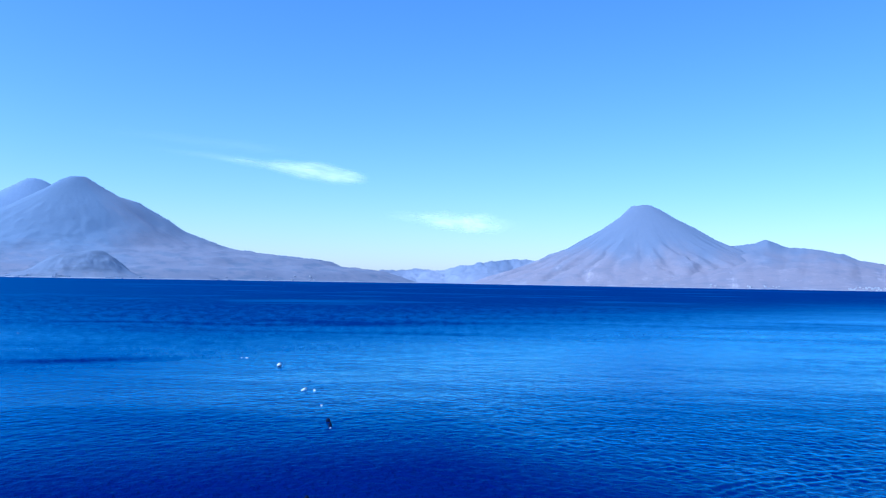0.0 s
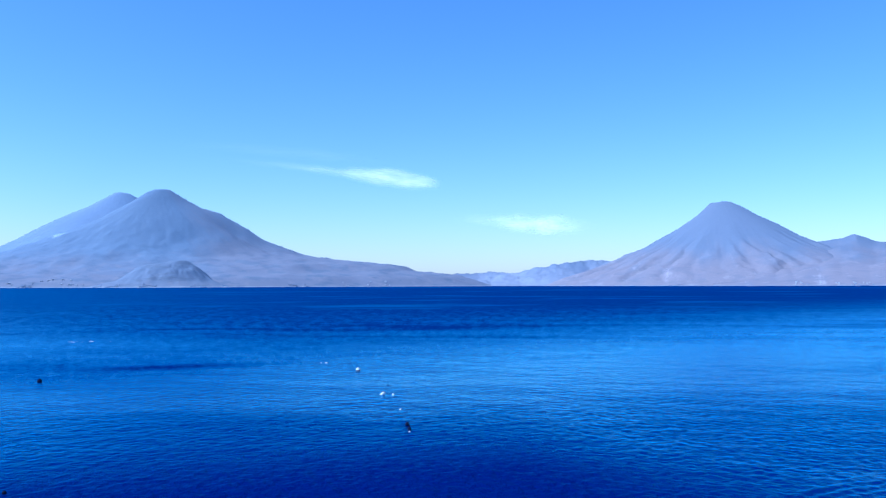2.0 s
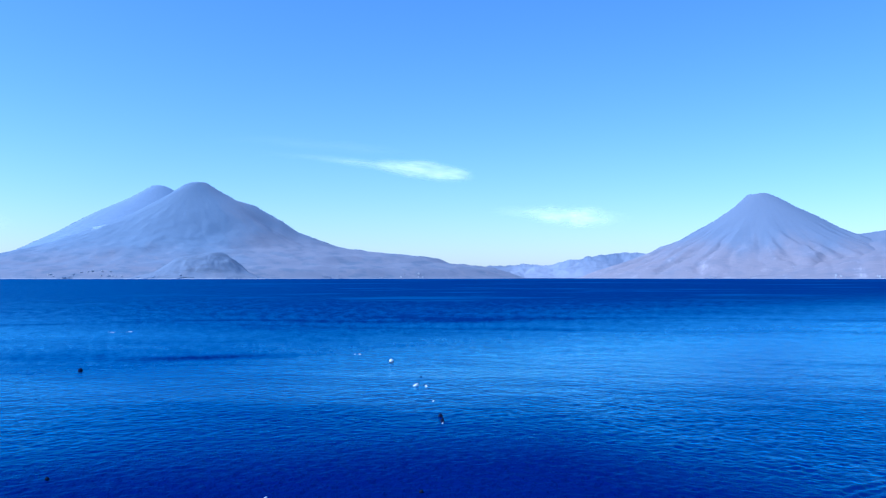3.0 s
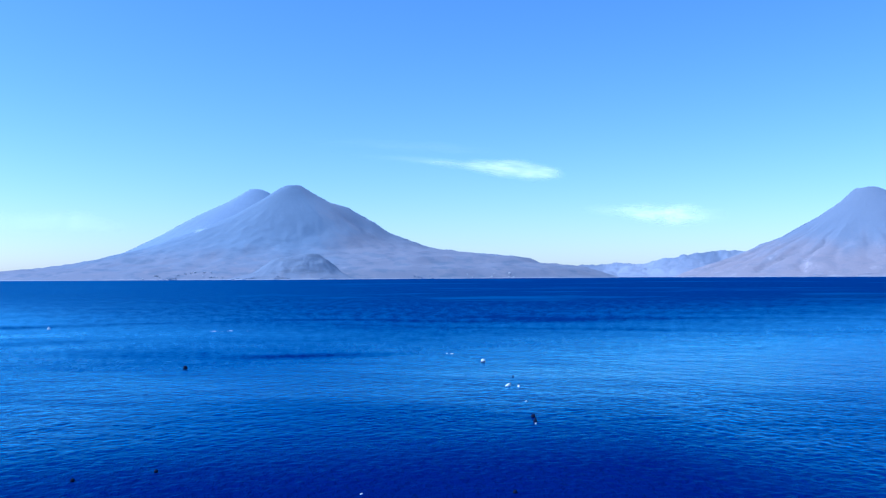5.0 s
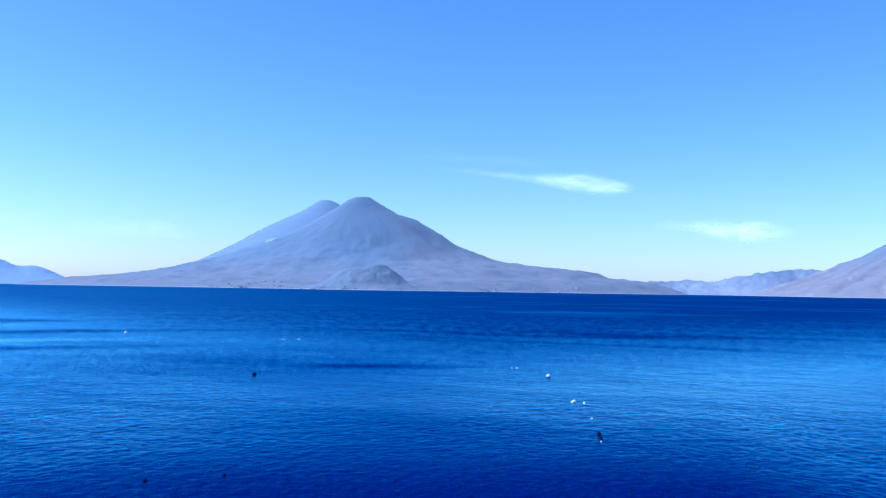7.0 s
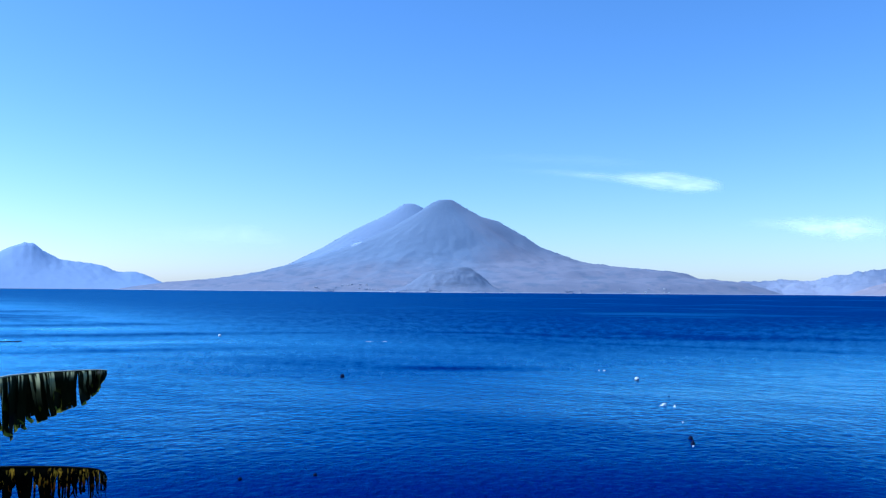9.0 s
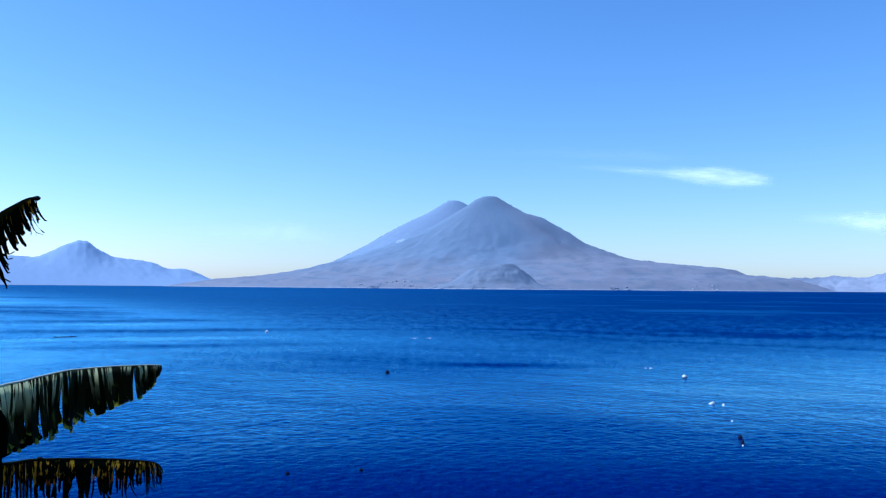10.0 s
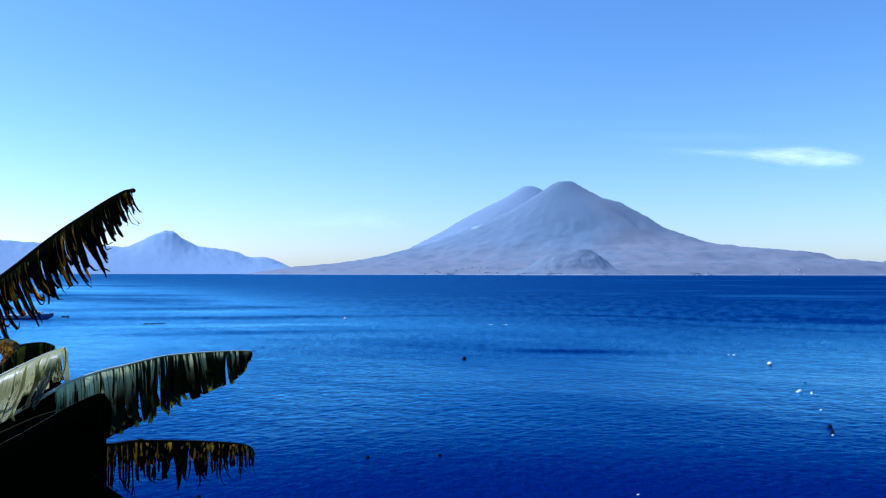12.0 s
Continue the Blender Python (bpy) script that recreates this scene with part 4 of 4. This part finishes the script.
def curve_points(pts, n):
    """Points along a smooth line through pts."""
    p = [2 * pts[0] - pts[1], *pts, 2 * pts[-1] - pts[-2]]
    out = []
    for i in range(n + 1):
        s = i / n * (len(pts) - 1)
        k = min(int(s), len(pts) - 2)
        u = s - k
        a, b, c, d = p[k], p[k + 1], p[k + 2], p[k + 3]
        out.append(0.5 * (2 * b + (c - a) * u + (2 * a - 5 * b + 4 * c - d) * u * u + (3 * b - 3 * c + d - a) * u ** 3))
    return out


def tube(line, radii, sides=8):
    bm = bmesh.new()
    rings = []
    for i, c in enumerate(line):
        t = (line[min(i + 1, len(line) - 1)] - line[max(i - 1, 0)]).normalized()
        u = t.cross(Vector((0, 0, 1))).normalized()
        v = u.cross(t)
        r = lin(i / (len(line) - 1), np.linspace(0, 1, len(radii)), radii)
        rings.append([bm.verts.new(c + r * (math.cos(2 * math.pi * k / sides) * u + math.sin(2 * math.pi * k / sides) * v)) for k in range(sides)])
    for a, b in zip(rings, rings[1:]):
        for k in range(sides):
            bm.faces.new((a[k], a[(k + 1) % sides], b[(k + 1) % sides], b[k]))
    bm.faces.new(rings[-1])
    bm.faces.new(list(reversed(rings[0])))
    return smooth(bm)


def banana_leaf(plant, pts, width, seed, strips, material, start=0.25, hang=80.0, root=(0.05, 0.5), split=(0.5, 0.85), fray=0.5, gap=0.25, finger=0.016, label="", back=0.6, rib=0.020, lean=0.0, loose=1.0, rib_mat=None, chunk=0.0):
    """A leaf along its midrib: strips of blade that hang from it on both sides, their lower ends torn into fingers."""
    rg = random.Random(seed)
    n = 160
    line = curve_points(pts, n)
    size = sum((b - a).length for a, b in zip(line, line[1:]))
    bm = bmesh.new()
    uvl, lots = bm.loops.layers.uv.new("UVMap"), bm.loops.layers.uv.new("strip")
    for s, far in ((1, 1.0), (-1, back)):
        if not far:
            continue
        cuts = [start, *sorted(start + (1 - start) * (k + rg.uniform(-0.42, 0.42)) / strips for k in range(1, strips)), 1.0]
        for a, b in zip(cuts, cuts[1:]):
            if b - a < 0.002:
                continue
            lot = rg.random()
            free, fork = rg.uniform(*root), rg.uniform(*split)
            swing, slant, curl, fold = rg.gauss(0, 9) * loose, lean + rg.gauss(0, 0.10) * loose, rg.gauss(0, 0.08) * loose, rg.gauss(0, 0.5) * loose
            long = (1 - 0.5 * fray * rg.random() ** 1.5) * (1 + chunk * noise.noise(Vector((0.5 * (a + b) * 17, seed * 1.7, s))))
            narrow = gap * rg.uniform(0.2, 1.0)
            broad = (b - a) * size
            count = max(1, round(broad / finger))
            for k in range(count):
                fa, fb = k / count, (k + 1) / count
                tail = long * (1 - fray * rg.random() ** 1.3 * 0.7)
                sway, twirl, hook = rg.gauss(0, 0.10) * loose, rg.gauss(0, 0.9) * loose, rg.gauss(0, 0.25) * loose
                thin = rg.uniform(0.45, 0.95) * min(1.0, fray * 1.6)
                nu, nv = 2, 9
                grid = []
                for i in range(nu + 1):
                    row = []
                    for j in range(nv + 1):
                        v = j / nv
                        low, tip = max(0.0, (v - free) / (1 - free)), max(0.0, (v - fork) / (1 - fork))
                        across = fa + (fb - fa) * i / nu
                        across += ((fa + fb) / 2 - across) * thin * tip
                        across += (0.5 - across) * narrow * low
                        q = max(0.0, min(n - 1e-4, (a + (b - a) * across) * n))
                        m = int(q)
                        c = line[m].lerp(line[m + 1], q - m)
                        t = (line[min(m + 2, n)] - line[max(m - 1, 0)]).normalized()
                        out = s * t.cross(Vector((0, 0, 1))).normalized()
                        w = far * lin(a + (b - a) * across, np.linspace(0, 1, len(width)), width)
                        reach = w * v * (1 + (long - 1) * low + (tail - long) * tip)
                        ang = radians(min(100, hang * (0.35 + 0.65 * min(1, v * 2.2)) + swing * low))
                        push = fold * broad * (across - 0.5) * min(1.0, 3 * v) + twirl * finger * (i / nu - 0.5) * tip + reach * math.cos(ang) + curl * low * w
                        co = c + out * push - Vector((0, 0, 1)) * reach * math.sin(ang) + t * (slant * reach * (0.4 + 0.6 * v) + w * 1.6 * (1 - fork) * (sway * tip + hook * tip ** 3 * 0.6))
                        row.append((bm.verts.new(co), (a + (b - a) * across, v)))
                    grid.append(row)
                for i in range(nu):
                    for j in range(nv):
                        q = (grid[i][j], grid[i + 1][j], grid[i + 1][j + 1], grid[i][j + 1])
                        f = bm.faces.new([c[0] for c in q])
                        for lp, c in zip(f.loops, q):
                            lp[uvl].uv, lp[lots].uv = c[1], (lot, k / count)
    ob = part("leaf", smooth(bm), material, plant, label)
    part("midrib", tube(line, [rib * 1.4, rib, rib * 0.6, rib * 0.25]), rib_mat or M_RIB, ob)
    return ob


plant = tagged(new("banana_plant"), "banana plant with torn wind-shredded leaves, painted dark for shade", "plant")
foot = spot(66.0, 0, 3.6)
stem_line = [Vector((foot.x - 0.1, foot.y - 0.05, 4.6)), Vector((foot.x - 0.06, foot.y, 5.6)), Vector((foot.x, foot.y, 6.6)), Vector((foot.x + 0.02, foot.y, 7.25))]
part("stalk", tube(curve_points(stem_line, 24), [0.15, 0.13, 0.11, 0.07], 14), M_STALK, plant, "fibrous brown and green stalk")
crown = stem_line[-1]


def leaf_line(d0, d1, *dirs):
    k = len(dirs) - 1
    return [crown.copy()] + [spot(a, e, d0 + (d1 - d0) * i / k) for i, (a, e) in enumerate(dirs)]


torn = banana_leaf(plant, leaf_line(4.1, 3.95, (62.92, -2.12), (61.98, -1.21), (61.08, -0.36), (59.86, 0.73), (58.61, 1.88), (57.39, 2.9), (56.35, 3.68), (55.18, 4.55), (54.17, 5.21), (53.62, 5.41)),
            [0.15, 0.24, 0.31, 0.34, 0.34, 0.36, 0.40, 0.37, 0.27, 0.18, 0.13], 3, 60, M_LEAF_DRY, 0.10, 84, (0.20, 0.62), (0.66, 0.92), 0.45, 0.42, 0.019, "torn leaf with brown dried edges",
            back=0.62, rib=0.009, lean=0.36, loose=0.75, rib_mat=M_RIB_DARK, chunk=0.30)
curl = lathe(ball(0.013), 12)
bmesh.ops.transform(curl, matrix=Matrix.Translation(spot(53.5, 5.33, 3.95)) @ Matrix.Diagonal((1.3, 1.0, 0.8, 1)), verts=curl.verts)
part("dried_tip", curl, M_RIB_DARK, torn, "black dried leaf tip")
banana_leaf(plant, leaf_line(3.45, 3.5, (59.12, -8.06), (57.85, -7.31), (57.27, -6.99), (56.23, -6.62), (55.07, -6.28), (53.88, -6.04), (52.68, -5.76), (51.45, -5.51), (50.21, -5.40), (48.95, -5.33), (47.49, -5.29), (46.38, -5.28), (45.74, -5.33)),
            [0.05, 0.10, 0.18, 0.24, 0.275, 0.28, 0.275, 0.26, 0.24, 0.22, 0.19, 0.16, 0.11, 0.02], 8, 30, M_LEAF, 0.15, 86, (0.25, 0.8), (0.82, 0.95), 0.24, 0.08, 0.024, "green leaf split into hanging strips with painted sunlit stripes",
            back=0.9, rib=0.0048, lean=0.06, loose=0.8, chunk=0.10)
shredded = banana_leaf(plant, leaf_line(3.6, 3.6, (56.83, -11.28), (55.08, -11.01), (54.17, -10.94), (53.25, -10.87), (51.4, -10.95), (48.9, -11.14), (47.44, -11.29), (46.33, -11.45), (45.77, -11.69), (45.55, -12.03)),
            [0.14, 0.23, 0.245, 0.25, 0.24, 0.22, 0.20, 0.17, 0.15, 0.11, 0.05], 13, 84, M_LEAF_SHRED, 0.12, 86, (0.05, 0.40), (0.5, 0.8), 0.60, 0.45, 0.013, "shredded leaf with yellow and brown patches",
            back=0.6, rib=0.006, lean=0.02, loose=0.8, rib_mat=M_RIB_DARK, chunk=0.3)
shred = lathe(ball(0.008), 10)
bmesh.ops.transform(shred, matrix=Matrix.Translation(spot(52.8, -10.83, 3.58)) @ pose(0, 0, 0, 0, 20, 40) @ Matrix.Diagonal((1.7, 0.7, 0.8, 1)), verts=shred.verts)
part("dried_shred", shred, M_RIB_DARK, shredded, "black curled shred on the midrib")
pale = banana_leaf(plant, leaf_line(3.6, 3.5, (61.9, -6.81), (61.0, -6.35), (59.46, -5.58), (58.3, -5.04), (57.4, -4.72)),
            [0.20, 0.22, 0.23, 0.26, 0.27, 0.28], 21, 9, M_LEAF_PALE, 0.15, 50, (0.65, 0.95), (0.85, 0.97), 0.22, 0.05, 0.05, "leaf painted pale for sunlight, with a blunt torn end",
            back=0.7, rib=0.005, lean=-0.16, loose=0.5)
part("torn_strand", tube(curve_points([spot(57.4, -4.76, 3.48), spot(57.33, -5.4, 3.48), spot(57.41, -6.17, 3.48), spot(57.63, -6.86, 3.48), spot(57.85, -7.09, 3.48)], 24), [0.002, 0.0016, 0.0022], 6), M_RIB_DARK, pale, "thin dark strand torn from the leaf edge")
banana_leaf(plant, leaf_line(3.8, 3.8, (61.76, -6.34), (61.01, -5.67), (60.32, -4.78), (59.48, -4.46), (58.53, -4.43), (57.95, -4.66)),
            [0.10, 0.20, 0.24, 0.24, 0.18, 0.05], 27, 26, M_LEAF_SHADE, 0.15, 84, (0.4, 0.9), (0.8, 0.95), 0.2, 0.1, 0.03, "arched leaf painted dark for shade behind the pale one", back=0.6, rib=0.006, loose=0.5, rib_mat=M_RIB_DARK)
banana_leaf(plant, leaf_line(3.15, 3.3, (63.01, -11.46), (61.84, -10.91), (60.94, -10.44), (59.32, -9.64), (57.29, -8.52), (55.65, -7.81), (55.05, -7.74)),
            [0.5, 0.6, 0.62, 0.62, 0.58, 0.5, 0.42, 0.36], 33, 6, M_LEAF_DEEP_SHADE, 0.05, 86, (0.7, 0.95), (0.9, 0.98), 0.06, 0.0, 0.1, "broad leaf painted near black for shade", back=0.8, rib=0.0012, loose=0.04, rib_mat=M_RIB_DIM)
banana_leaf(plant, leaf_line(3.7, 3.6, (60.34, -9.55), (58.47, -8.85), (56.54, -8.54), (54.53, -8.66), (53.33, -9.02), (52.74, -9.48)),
            [0.2, 0.22, 0.22, 0.20, 0.12, 0.06, 0.01], 39, 5, M_LEAF_DEEP_SHADE, 0.05, 86, (0.7, 0.95), (0.9, 0.98), 0.08, 0.05, 0.1, "broad leaf painted near black for shade", back=0.6, rib=0.005, loose=0.2, rib_mat=M_RIB_DARK)
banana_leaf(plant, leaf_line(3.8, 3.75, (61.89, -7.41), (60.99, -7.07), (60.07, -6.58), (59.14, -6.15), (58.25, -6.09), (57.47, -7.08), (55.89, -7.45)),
            [0.4, 0.4, 0.38, 0.34, 0.28, 0.25, 0.2, 0.1], 51, 6, M_LEAF_DEEP_SHADE, 0.05, 86, (0.8, 0.95), (0.9, 0.98), 0.1, 0.0, 0.06, "broad leaf painted near black for shade", back=0.6, rib=0.005, loose=0.3, rib_mat=M_RIB_DARK)
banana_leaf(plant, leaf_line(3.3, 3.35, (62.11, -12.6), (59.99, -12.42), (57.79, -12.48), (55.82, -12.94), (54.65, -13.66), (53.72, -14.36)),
            [0.3, 0.3, 0.3, 0.28, 0.26, 0.2, 0.1], 57, 6, M_LEAF_DEEP_SHADE, 0.05, 86, (0.6, 0.95), (0.9, 0.98), 0.1, 0.05, 0.06, "broad leaf painted near black for shade", back=0.6, rib=0.005, loose=0.3, rib_mat=M_RIB_DARK)
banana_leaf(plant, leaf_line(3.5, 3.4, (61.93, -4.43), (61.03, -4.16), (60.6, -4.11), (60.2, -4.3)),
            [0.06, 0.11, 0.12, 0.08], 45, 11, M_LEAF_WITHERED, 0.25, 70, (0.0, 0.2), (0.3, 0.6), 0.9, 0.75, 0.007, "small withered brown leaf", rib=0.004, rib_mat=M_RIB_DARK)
